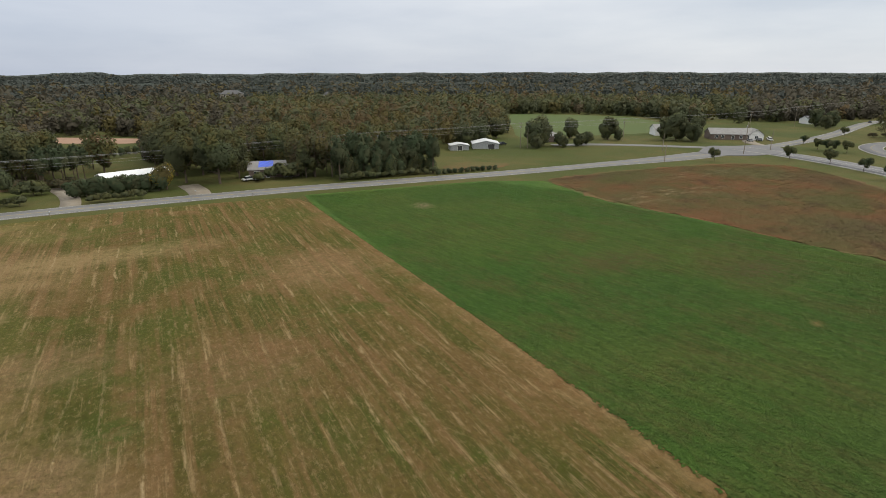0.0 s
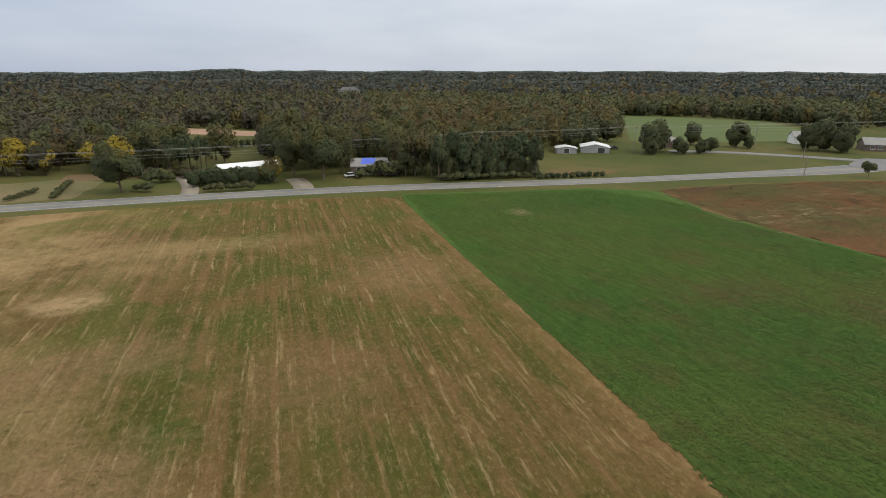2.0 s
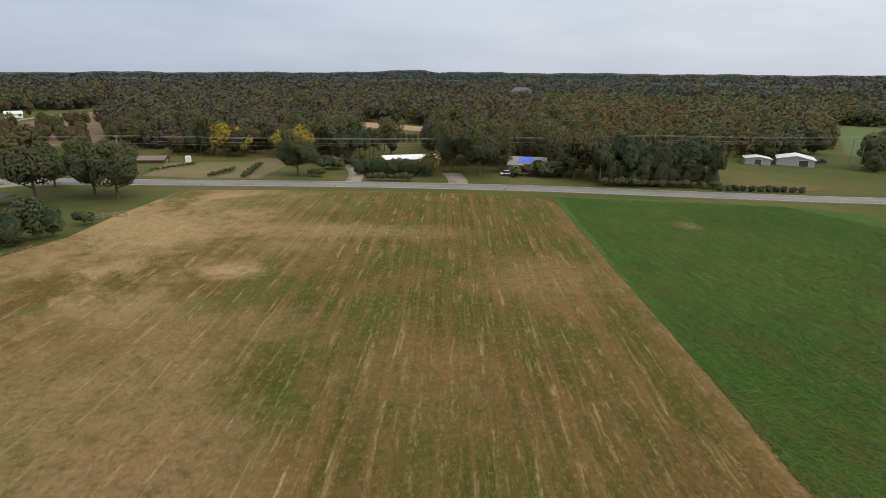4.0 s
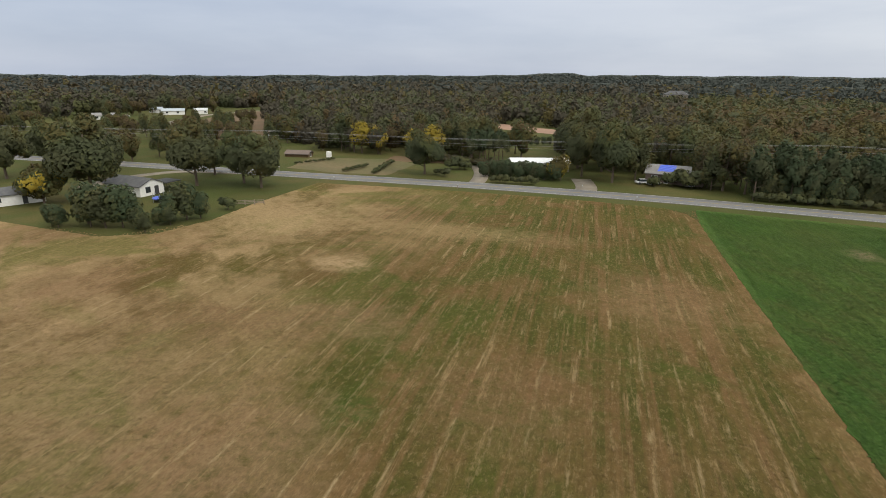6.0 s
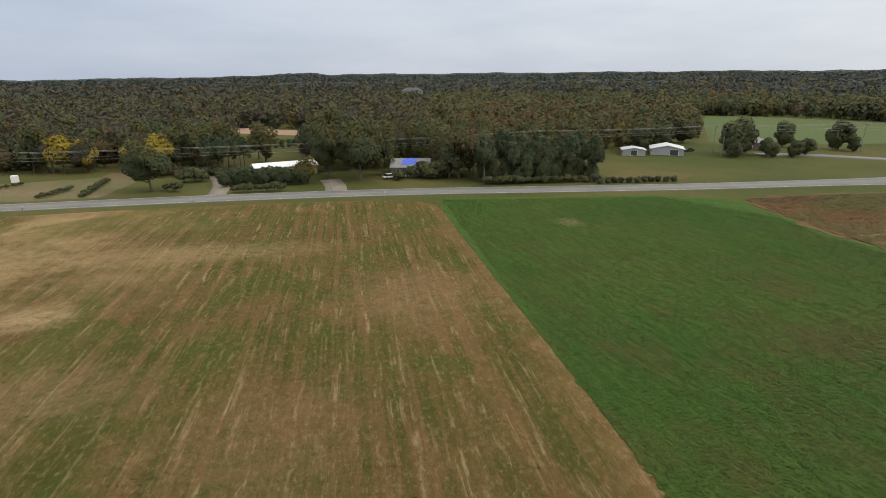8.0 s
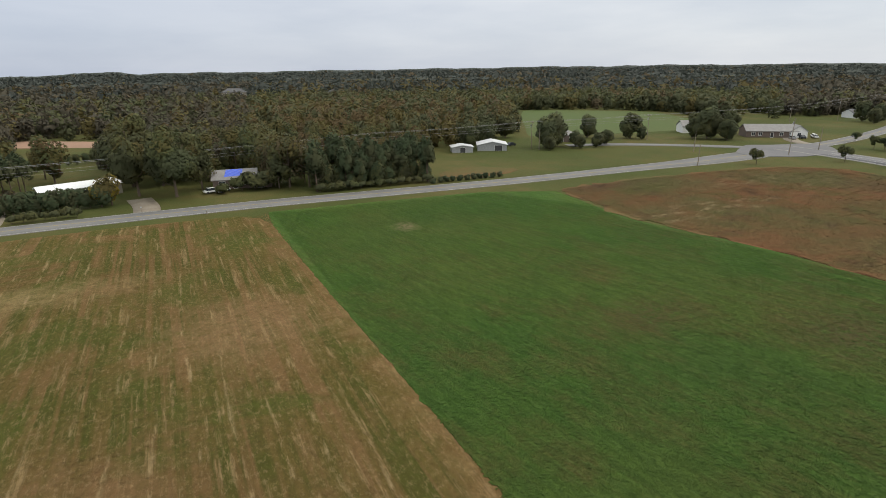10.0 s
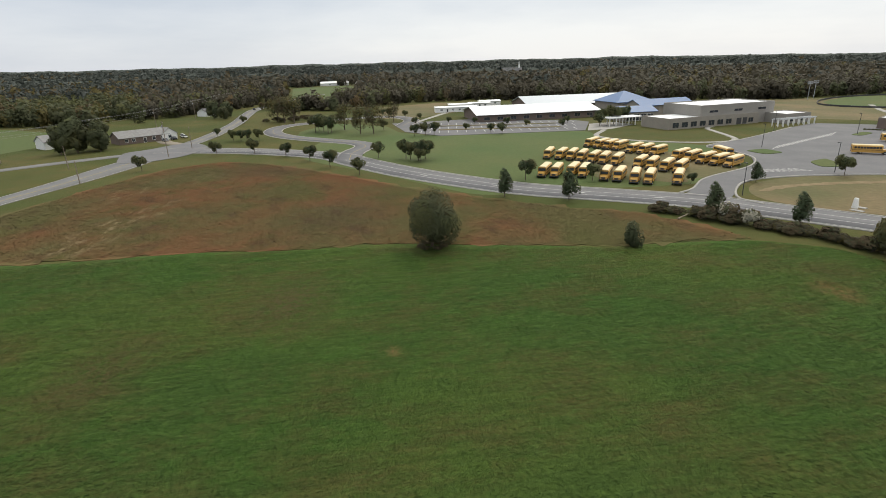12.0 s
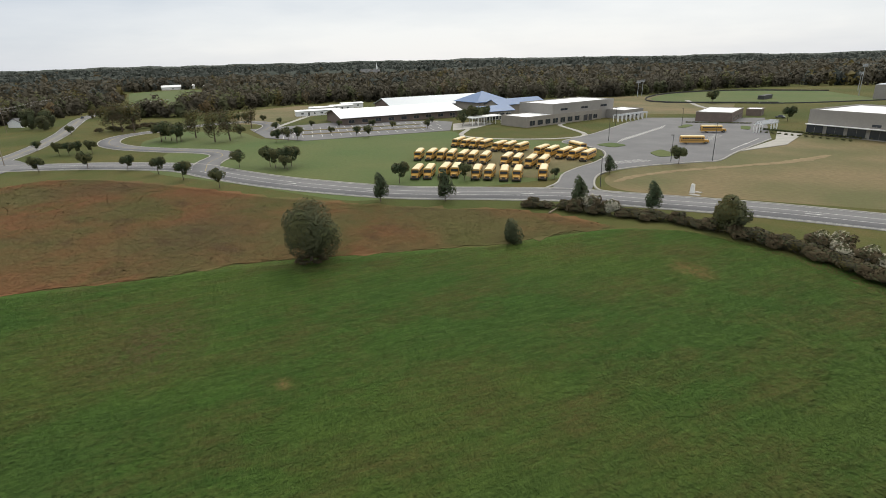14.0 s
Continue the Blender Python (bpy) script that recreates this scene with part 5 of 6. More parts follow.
# the white house and its neighbour
h = building("house", "small white house with a dark shingle roof", "house", -116.6, 108.9, -7, 13, 7.0, 2.7, M_WHITE, M_SHINGLE, "gable", 1.5,
             [("s", -4.2, 1.0, 1.3, 1.1), ("s", 0.5, 1.0, 1.3, 1.1), ("e", -1.2, 0.9, 1.2, 1.3), ("w", 0, 1.0, 1.2, 1.2)], [("e", 1.3, 0.1, 1.0, 2.05)], M_DARK)
bm = a_box(0.5, 3.6, 2.2, 6.4, 9.5, 2.38)
for px in (0.8, 6.1):
    for py in (4.0, 9.2):
        tube(bm, (px, py, -0.1), (px, py, 2.25), 0.07, 0.07, 6)
part("porch", bm, M_DARK, h, "dark open porch")
building("outbuilding", "long white shed with a dark roof", "shed", -134.5, 90.5, 62, 12, 6.5, 2.6, M_WHITE, M_SHINGLE, "gable", 1.2, [("s", -3, 1.0, 1.0, 1.0), ("e", 0, 1.0, 1.0, 1.0)], [("s", 2, 0.05, 1.0, 2.0)])
# white-roofed shed, tarped house, metal sheds
building("shed", "long low shed with a white metal roof", "shed", -19.5, 180, 18, 19, 7.5, 3.0, M_TAN, M_WROOF, "gable", 1.0, [("s", -5, 1.2, 1.5, 1.0), ("s", 4, 1.2, 1.5, 1.0)], [("s", 0, 0.05, 2.6, 2.3)])
h = building("house", "grey-roofed house with a blue tarp on the roof", "house", 20.5, 173.5, -10, 12, 9, 2.8, M_BRICK, M_GSHINGLE, "gable", 2.0,
             [("s", -3.5, 1.0, 1.6, 1.2), ("s", 2.5, 1.0, 1.6, 1.2), ("e", 0, 1.0, 1.2, 1.2), ("w", -1, 1.0, 1.2, 1.2)], [("s", 0, 0.1, 1.0, 2.05)])
bm = bmesh.new()
v = [bm.verts.new(p) for p in ((-2.9, -3.6, 3.42), (1.8, -3.3, 3.55), (2.3, -0.15, 4.95), (-2.4, -0.2, 4.93))]
bm.faces.new(v)
bmesh.ops.subdivide_edges(bm, edges=bm.edges[:], cuts=5, use_grid_fill=True)
for q in bm.verts:
    q.co.z += 0.05 * math.sin(q.co.x * 5 + q.co.y * 3)
bmesh.ops.solidify(bm, geom=bm.faces[:], thickness=0.03)
part("tarp", bm, M_TARP, h, "creased blue plastic tarp")
building("garage", "low garage with a grey hip roof beside the tarped house", "garage", 26.5, 170, -10, 7, 6, 2.5, M_BRICK, M_GSHINGLE, "hip", 1.5, (), [("s", 0, 0.05, 2.6, 2.1)])
building("metal_shed", "low grey metal shed with a white roof", "shed", 110.5, 198.5, 70, 6.5, 8.5, 2.2, M_GALV, M_SROOF, "gable", 0.7, (), [("w", 0, 0.05, 2.2, 2.0)], group="metal sheds")
building("metal_shed", "grey metal shed with a broad white roof", "shed", 124.5, 198, 62, 10, 12, 2.4, M_GALV, M_SROOF, "gable", 1.3, (), [("w", -2.5, 0.05, 3.0, 2.2), ("s", 0, 0.05, 2.6, 2.2)], group="metal sheds")
# houses near the junction
building("house", "low brick house with a grey roof behind shade trees", "house", 166, 205, -25, 15, 9, 2.8, M_BRICK, M_GSHINGLE, "hip", 2.2, [("s", -4, 1.0, 1.4, 1.2), ("s", 4, 1.0, 1.4, 1.2)], [("s", 0, 0.1, 1.0, 2.0)])
building("house", "wide house with a grey shingle roof and white trim", "house", 258, 166, -38, 22, 11, 2.9, M_BRICK, M_GSHINGLE, "gable", 2.6,
         [("s", -8, 0.9, 1.4, 1.4), ("s", -5, 0.9, 1.4, 1.4), ("s", 4, 0.9, 1.4, 1.4), ("s", 8, 0.9, 1.4, 1.4)], [("s", 0, 0.1, 1.2, 2.1)])
building("house_wing", "white gabled wing of the grey house", "house", 266, 158, 52, 9, 7, 2.9, M_WHITE, M_GSHINGLE, "gable", 2.6, [("w", 0, 0.9, 1.4, 1.4), ("s", 0, 0.9, 1.2, 1.2)])
building("house", "white house with a grey roof beyond the junction", "house", 244, 196, -30, 14, 9, 3.4, M_WHITE, M_GSHINGLE, "gable", 2.4, [("s", -4, 1.0, 1.3, 1.3), ("s", 4, 1.0, 1.3, 1.3)], [("s", 0, 0.1, 1.1, 2.1)])
building("house", "white house far along the road", "house", 392, 196, -20, 13, 9, 3.0, M_WHITE, M_SHINGLE, "gable", 2.2, [("s", -3, 1.0, 1.3, 1.3), ("s", 3, 1.0, 1.3, 1.3)])
building("house", "large tan house on a rise above the woods", "house", 72, 625, -8, 24, 12, 6.0, M_TAN, M_SHINGLE, "hip", 4.0, [("s", -7, 3.5, 1.8, 1.6), ("s", 0, 3.5, 1.8, 1.6), ("s", 7, 3.5, 1.8, 1.6)], z=6.0)
building("house", "distant low house at the far field", "house", 190, 655, -8, 20, 11, 4.0, M_TAN, M_SHINGLE, "hip", 3.5, [("s", -5, 1.2, 1.6, 1.4), ("s", 5, 1.2, 1.6, 1.4)], z=4.0)
for x, y, t, L, W, roof in ((-300, 328, 40, 15, 6, M_GROOF), (-286, 340, 40, 9, 6, M_SROOF), (-322, 336, 30, 8, 5, M_GROOF), (-306, 276, 35, 14, 7, M_GSHINGLE)):
    building("farm_building", "white farm building in the distance", "farm building", x, y, t, L, W, 2.8, M_WHITE, roof, "gable", 1.4, [("s", -4, 1.0, 1.5, 1.3), ("s", 3, 1.0, 1.5, 1.3)], group="far farm buildings")
for x, y in ((905, 230), (870, 165)):
    building("long_barn", "long white barn in the distance", "barn", x, y, -70, 45, 12, 4, M_WHITE, M_WROOF, "gable", 2.5, [("s", -8, 1, 2, 1.5), ("s", 8, 1, 2, 1.5)], group="far barns")
c = building("church", "distant church with a tall white steeple", "church", 1380, -92, 80, 46, 26, 6, M_TAN, M_SHINGLE, "gable", 7, [("s", 0, 3, 3, 4)], z=float(rise(1380, -92)))
bm = bmesh.new()
tube(bm, (-16, 0, 9), (-16, 0, 16), 2.0, 1.8, 8)
tube(bm, (-16, 0, 16), (-16, 0, 28), 1.8, 0.1, 8)
part("steeple", bm, M_WHITE, c, "slender white steeple")

# ---- the school ----
sch = building("school_wing", "long low brick classroom wing with a white metal roof", "school building", 333, -24, -76.5, 70, 34, 4.0, M_BRICK, M_WROOF, "gable", 3.2,
               [("s", -30 + 7.5 * i, 1.0, 3.2, 1.6) for i in range(9)], [("s", 31, 0.1, 1.8, 2.3)], M_TAN, over=1.4)
building("school_wing", "rear classroom wing with a grey metal roof", "school building", 378, -55, -76.5, 68, 34, 5.0, M_BRICK, M_GROOF, "gable", 4.2, [("w", 0, 1, 3, 1.6)], (), M_TAN, over=1.2)
building("school_hall", "central hall with a steep blue metal roof", "school building", 352, -83, 20, 24, 24, 6.5, M_TAN, M_BROOF, "hip", 6.0, [("w", 0, 2, 3, 1.6)], (), M_TAN, over=1.0)
building("school_hall", "lower hall with a blue metal roof", "school building", 326, -96, 110, 34, 14, 6.5, M_TAN, M_BROOF, "gable", 2.6, [("w", 0, 2, 3, 1.6)], (), M_TAN, over=0.8)
building("school_lobby", "glazed entrance block with a small blue gable", "school building", 306, -76, -76.5, 20, 14, 4.6, M_TAN, M_BROOF, "gable", 2.4, [("s", -6 + 4 * i, 0.3, 3.2, 3.2) for i in range(4)], (), M_WHITE)
building("school_block", "flat-roofed tan front block with dark windows", "school building", 278, -100, -67, 54, 18, 4.6, M_TAN, M_WROOF, "flat", 0,
         [("s", -23 + 5.2 * i, 0.8, 3.4, 2.2) for i in range(7)] + [("s", 22, 0.8, 3.0, 2.0)], [("s", 14.5, 0.1, 3.0, 3.0), ("s", 18.2, 0.1, 2.6, 3.0)], M_TAN, parapet=0.4)
building("school_gym", "tall pale concrete gymnasium with a flat white roof", "school building", 288, -112, -67, 46, 24, 9.2, M_PANEL, M_WROOF, "flat", 0, [("s", -15, 6.2, 5, 1.0), ("s", 0, 6.2, 5, 1.0), ("s", 15, 6.2, 5, 1.0)], (), M_PANEL, parapet=0.5)
building("school_annex", "low grey annex at the gymnasium's end", "school building", 283, -142, -67, 16, 14, 4.2, M_PANEL, M_WROOF, "flat", 0, [("s", -4, 1, 2.5, 1.6), ("s", 3, 1, 2.5, 1.6)], (), M_PANEL, parapet=0.4)


def canopy(name, label, x, y, turn, L, W, H, roof, posts, trellis=False):
    """A flat roof on square posts, or an open frame of cross beams."""
    e = thing(name, label, "canopy", x, y, 0, turn)
    if trellis:
        long_y = W > L
        for o in (-1, 1):
            part("beam", a_box(*((o * (L / 2 - 0.4) - 0.1, -W / 2, H, o * (L / 2 - 0.4) + 0.1, W / 2, H + 0.3) if long_y else (-L / 2, o * (W / 2 - 0.4) - 0.1, H, L / 2, o * (W / 2 - 0.4) + 0.1, H + 0.3))), roof, e)
        span = max(L, W)
        for i in range(int(span / 1.3)):
            q = -span / 2 + 0.3 + i * 1.3
            part("slat", a_box(*((-L / 2, q, H + 0.3, L / 2, q + 0.14, H + 0.5) if long_y else (q, -W / 2, H + 0.3, q + 0.14, W / 2, H + 0.5))), roof, e)
    else:
        part("roof", a_box(-L / 2, -W / 2, H, L / 2, W / 2, H + 0.3), roof, e)
    for i in range(posts):
        px = -L / 2 + 0.6 + (L - 1.2) * i / (posts - 1)
        for py in (-W / 2 + 0.5, W / 2 - 0.5):
            part("post", a_box(px - 0.16, py - 0.16, -0.1, px + 0.16, py + 0.16, H), M_WHITE, e)
    return e


canopy("entrance_canopy", "white flat canopy on square posts at the entrance", 283, -64, 113, 20, 8, 3.8, M_WROOF, 6)
canopy("walkway_canopy", "white covered walkway by the bus lot", 268, -138, 113, 24, 4, 3.0, M_SROOF, 8, True)
canopy("walkway_canopy", "open white trellis walkway beside the brick gymnasium", 207, -164, 20, 3.4, 14, 3.2, M_SROOF, 3, True)
canopy("walkway_canopy", "open white trellis walkway across the yard", 213, -170, 20, 3.4, 12, 3.2, M_SROOF, 3, True)
building("low_block", "low brown block with a flat white roof beside the bus lot", "school building", 253, -178, -49, 28, 16, 4.4, M_BRICK, M_WROOF, "flat", 0, [("s", -9 + 6 * i, 1.0, 2.5, 1.4) for i in range(4)], (), M_TAN, parapet=0.35)
building("small_block", "small brown outbuilding with a pale roof", "school building", 262, -206, -49, 9, 7, 3.2, M_BRICK, M_WROOF, "flat", 0, (), [("s", 0, 0.1, 1.2, 2.1)], M_TAN, parapet=0.3)
big = building("gymnasium", "large grey concrete gymnasium with dark bays", "school building", 175, -196, 194.5, 52, 34, 9.0, M_PANEL, M_WROOF, "flat", 0,
               [("s", 22 - 7.5 * i, 0.4, 6.2, 3.2) for i in range(7)] + [("s", 6, 4.7, 3, 0.9), ("s", -2, 4.7, 3, 0.9)], (), M_PANEL, parapet=0.6)
part("awning", a_box(-26, -18.6, 3.9, 26, -17.0, 4.15), M_WHITE, big, "pale flat awning")
for i, (x, y) in enumerate([(378, 26), (380, 14), (402, 18), (412, 4), (430, -4)]):
    building("portable_classroom", "pale portable classroom with a white roof", "portable building", x, y, -80, 16, 7, 3.0, M_WHITE, M_WROOF, "gable", 0.6, [("s", -4, 1.1, 1.4, 1.0), ("s", 4, 1.1, 1.4, 1.0)], [("s", 0, 0.2, 1.0, 2.0)], group="portable classrooms")
for i in range(22):
    plant("shrub", 251 - 0.72 * i - 5, -156 - 1.05 * i + 1, 0.42, 0.8, label="small dark shrub beside the low block")
for i in range(26):
    plant("shrub", 212 - 1.6 * i, -166 - 0.55 * i, 0.5, 0.9, label="small clipped shrub before the gymnasium")
for i in range(14):
    plant("shrub", 205 - 2.4 * i, -160 - 0.8 * i, 0.45, 0.8, label="small clipped shrub before the gymnasium")
plant("street", 232, -198, 1.3)
plant("street", 330, -232, 1.5)
plant("street", 335, -236, 1.5)


# ---- buses ----
def bus(x, y, turn, label):
    e = thing("school_bus", label, "bus", x, y, 0.1, turn, "parked school buses")
    L, Wd = 9.8, 2.44
    bm = bmesh.new()                                     # body: rounded section along x, nose at +x
    sec = [(-Wd / 2, 0.55), (Wd / 2, 0.55), (Wd / 2, 2.45), (Wd / 2 - 0.18, 2.78), (-Wd / 2 + 0.18, 2.78), (-Wd / 2, 2.45)]
    xs = (-L / 2, L / 2 - 1.75)
    ra, rb = ([bm.verts.new((q, a, b)) for a, b in sec] for q in xs)
    for i in range(6):
        bm.faces.new((ra[i], rb[i], rb[(i + 1) % 6], ra[(i + 1) % 6]))
    bm.faces.new(list(reversed(rb)))
    bm.faces.new(ra)
    bmesh.ops.recalc_face_normals(bm, faces=bm.faces[:])
    part("body", bm, M_BUS, e)
    bm = bmesh.new()
    v = box(bm, L / 2 - 1.75, -1.0, 0.55, L / 2, 1.0, 1.6)
    for k in (5, 6):
        v[k].co.z -= 0.22
        v[k].co.y *= 0.85
    bmesh.ops.bevel(bm, geom=bm.edges[:], offset=0.08, segments=1, affect="EDGES")
    part("bonnet", bm, M_BUS, e)
    bm = bmesh.new()
    v = box(bm, -L / 2 + 0.05, -Wd / 2 + 0.22, 2.78, L / 2 - 1.8, Wd / 2 - 0.22, 2.98)
    for k in (4, 5, 6, 7):
        v[k].co.y *= 0.72
    part("roof", bm, M_BUSROOF, e, "pale sun-bleached roof")
    part("windscreen", a_box(L / 2 - 1.76, -1.02, 1.72, L / 2 - 1.71, 1.02, 2.5), M_GLASS, e)
    for s in (-1, 1):
        for i in range(9):
            q = -L / 2 + 0.5 + i * 0.82
            part("side_window", a_box(q, s * Wd / 2 - 0.02, 1.75, q + 0.68, s * Wd / 2 + 0.02, 2.38), M_GLASS, e)
        part("stripe", a_box(-L / 2, s * Wd / 2 - 0.015, 1.28, L / 2 - 1.8, s * Wd / 2 + 0.015, 1.38), M_DARK, e)
        part("headlight", a_box(L / 2 - 0.06, s * 0.72 - 0.14, 0.95, L / 2 + 0.02, s * 0.72 + 0.14, 1.15), M_RIM, e)
        for q in (L / 2 - 1.0, -L / 2 + 2.4):
            bm = bmesh.new()
            tube(bm, (q, s * (Wd / 2 - 0.32), 0.42), (q, s * (Wd / 2 - 0.02), 0.42), 0.5, 0.5, 14)
            w = part("wheel", bm, M_TYRE, e)
            bm = bmesh.new()
            tube(bm, (q, s * (Wd / 2 - 0.1), 0.42), (q, s * (Wd / 2), 0.42), 0.26, 0.24, 10)
            part("rim", bm, M_RIM, w)
    part("bumper", a_box(L / 2, -1.1, 0.45, L / 2 + 0.12, 1.1, 0.72), M_DARK, e)
    part("grille", a_box(L / 2 - 0.04, -0.5, 0.78, L / 2 + 0.03, 0.5, 1.25), M_DARK, e)
    part("rear_door", a_box(-L / 2 - 0.03, -0.45, 0.7, -L / 2 + 0.02, 0.45, 2.4), M_GLASS, e)
    return e


BUS_LABEL = "yellow school bus with pale roof parked on grass"
BUS_SPOTS = [(160.5, -9.5), (159.8, -13), (160.5, -17.4), (159, -20.6), (154.4, -25.5), (153.2, -28.7), (150.6, -32.5), (149.4, -35.7), (148.4, -42.8),
             (190, -15), (188.6, -18.6), (187, -22), (184.5, -24.8), (181.5, -27.6), (179, -30.6), (176.5, -33.8), (171.7, -39.2), (168.7, -42), (165.7, -44.9), (163.4, -48),
             (214, -33), (210.5, -35.6), (207.8, -38.4), (205.3, -41.2), (198.8, -44.2), (196, -47.4), (192.8, -50.4), (184.5, -54.6), (181, -57.2), (177, -59.6), (174, -62.4), (170.4, -65)]
first_bus = bus(0, 0, 0, BUS_LABEL)
for i, (x, y) in enumerate(BUS_SPOTS):
    turn = 160 - 4 * (-10 - y) / 32 if i < 9 else 160 - 14 * (-14 - y) / 36 if i < 20 else 142 - 10 * (-34 - y) / 32
    turn += 2.0 * math.sin(i * 2.3)
    c_, s_ = math.cos(radians(turn)), math.sin(radians(turn))
    m = pose(x - c_ * 4.6, y - s_ * 4.6, 0.06, 0, 0, turn)
    if i == 0:
        first_bus.matrix_world = m
    else:
        copy_thing(first_bus, m)
b = copy_thing(first_bus, pose(190.5, -73.2, 0.06, 0, 0, 186))
b["label"] = "yellow school bus at the lot's edge"
for x, y, t in ((189, -118, -112), (212.4, -143.6, -112)):
    b = copy_thing(first_bus, pose(x, y, 0.19, 0, 0, t))
    b["label"] = "yellow school bus standing on the asphalt lot"


# ---- poles and wires ----
def pole(x, y, h, label, arm=True, turn=0, name="utility_pole", group="roadside utility poles", r=0.16):
    e = thing(name, label, "pole", x, y, 0, turn, group)
    bm = bmesh.new()
    tube(bm, (0, 0, -0.5), (0, 0, h), r, r * 0.65, 8)
    part("post", bm, M_WOODPOLE, e)
    if arm:
        part("crossarm", a_box(-1.25, -0.06, h - 0.55, 1.25, 0.06, h - 0.38), M_WOODPOLE, e)
        for px in (-1.15, -0.55, 0.55, 1.15):
            bm = bmesh.new()
            tube(bm, (px, 0, h - 0.38), (px, 0, h - 0.16), 0.05, 0.035, 6)
            part("insulator", bm, M_GALV, e)
        bm = bmesh.new()
        tube(bm, (0.3, 0.28, h - 2.3), (0.3, 0.28, h - 1.4), 0.22, 0.22, 8)
        part("transformer", bm, M_GALV, e)
    return e


def cable(p, q, side, dz, sag):
    """One sagging line between two poles."""
    bm = bmesh.new()
    d = Vector((q[0] - p[0], q[1] - p[1], 0)).normalized()
    n = Vector((d.y, -d.x, 0))
    ring = []
    for i in range(17):
        t = i / 16
        c = Vector(p).lerp(Vector(q), t) + n * side + Vector((0, 0, dz - sag * 4 * t * (1 - t)))
        ring.append([bm.verts.new(c + n * a + Vector((0, 0, h))) for a, h in ((0.022, 0), (0, 0.022), (-0.022, 0), (0, -0.022))])
    for u, w in zip(ring, ring[1:]):
        for k in range(4):
            bm.faces.new((u[k], u[(k + 1) % 4], w[(k + 1) % 4], w[k]))
    return tagged(part("power_cable", bm, M_WIRE, None), "dark overhead power cable strung between poles", "cable", "overhead cables")


LINE = [(-290, 138, 11.5), (-111, 163, 11.2), (66.5, 185.5, 11.4), (139, 190, 11.4), (201, 186, 11.4), (246, 178, 12), (290, 176, 12.5), (360, 190, 12.5), (430, 205, 12.5), (500, 212, 12.5)]
for x, y, hh in LINE:
    pole(x, y, hh, "weathered wooden utility pole with crossarm", turn=95)
DROPS = [(-1.15, -0.15), (1.15, -0.15), (0, 0.05), (0, -1.6), (0.1, -2.4)]
for a, b in zip(LINE, LINE[1:]):
    span = math.hypot(a[0] - b[0], a[1] - b[1])
    for side, dz in DROPS:
        cable(a, b, side, dz, 0.006 * span)
pole(140.8, 187, 9.5, "leaning wooden brace pole beside a utility pole", arm=False)
pole(210.5, 126.5, 13.5, "tall dark wooden pole at the junction", arm=True, turn=40)
pole(163, 128, 7, "short wooden pole beside the road", arm=False)
pole(232, 128, 9, "wooden pole beside the junction", arm=False)
pole(188, 150, 8, "wooden pole at the side road", arm=False)
for x, y, hh in ((137, -54, 7.5), (161, -90, 8), (157, -101.5, 11.5), (206, -93, 8), (234, -144, 8), (250, -120, 8)):
    e = thing("lamp_post", "dark slim lamp post of the bus lot", "lamp post", x, y, 0.15, 30, "lot lamp posts")
    bm = bmesh.new()
    tube(bm, (0, 0, -0.2), (0, 0, hh), 0.11, 0.07, 8)
    part("post", bm, M_DARK, e)
    part("lamp_head", a_box(-0.15, -0.15, hh, 0.75, 0.15, hh + 0.18), M_DARK, e)


# ---- ball field ----
def fence(name, label, line, h, material, step=6):
    e = thing(name, label, "fence")
    pts = smooth_line(line, step)
    for a, b in zip(pts, pts[1:]):
        bm = bmesh.new()
        d = np.array([b[1] - a[1], a[0] - b[0]])
        d = d / np.linalg.norm(d) * 0.06
        vs = [bm.verts.new((p[0] + s * d[0], p[1] + s * d[1], z)) for p in (a, b) for s in (-1, 1) for z in (0.05, h)]
        for f in ((0, 1, 5, 4), (2, 6, 7, 3), (1, 3, 7, 5), (0, 2, 3, 1), (4, 5, 7, 6)):
            bm.faces.new([vs[k] for k in f])
        part("panel", bm, material, e)
        bm = bmesh.new()
        tube(bm, (a[0], a[1], -0.1), (a[0], a[1], h + 0.15), 0.07, 0.07, 6)
        part("post", bm, M_GALV, e)
    return e


slab("ball_field", [(352, -212), (385, -220), (425, -262), (430, -322), (385, -375), (300, -335), (310, -270)], 0.05, M_LAWN, "green ball field outfield", "field", step=5, closed_smooth=True, seed=25)
fence("outfield_fence", "dark padded fence round the ball field", [(312, -266), (350, -212), (385, -218), (424, -262), (430, -322), (384, -378)], 1.0, M_DARK)
fence("outfield_fence", "dark low fence along the ball field's near side", [(350, -210), (328, -240), (309, -266), (302, -300), (299, -334)], 0.7, M_DARK)
building("dugout", "low dark dugout at the ball field", "dugout", 345, -285, 120, 16, 4, 2.6, M_DARK, M_SHINGLE, "flat", 0)
building("press_box", "tall grandstand box with grey panels", "grandstand", 312, -346, 120, 18, 8, 9, M_PANEL, M_GROOF, "flat", 0, [("s", -4, 5.5, 3, 1.6), ("s", 3, 5.5, 3, 1.6), ("n", -4, 5.5, 3, 1.6), ("n", 3, 5.5, 3, 1.6)])
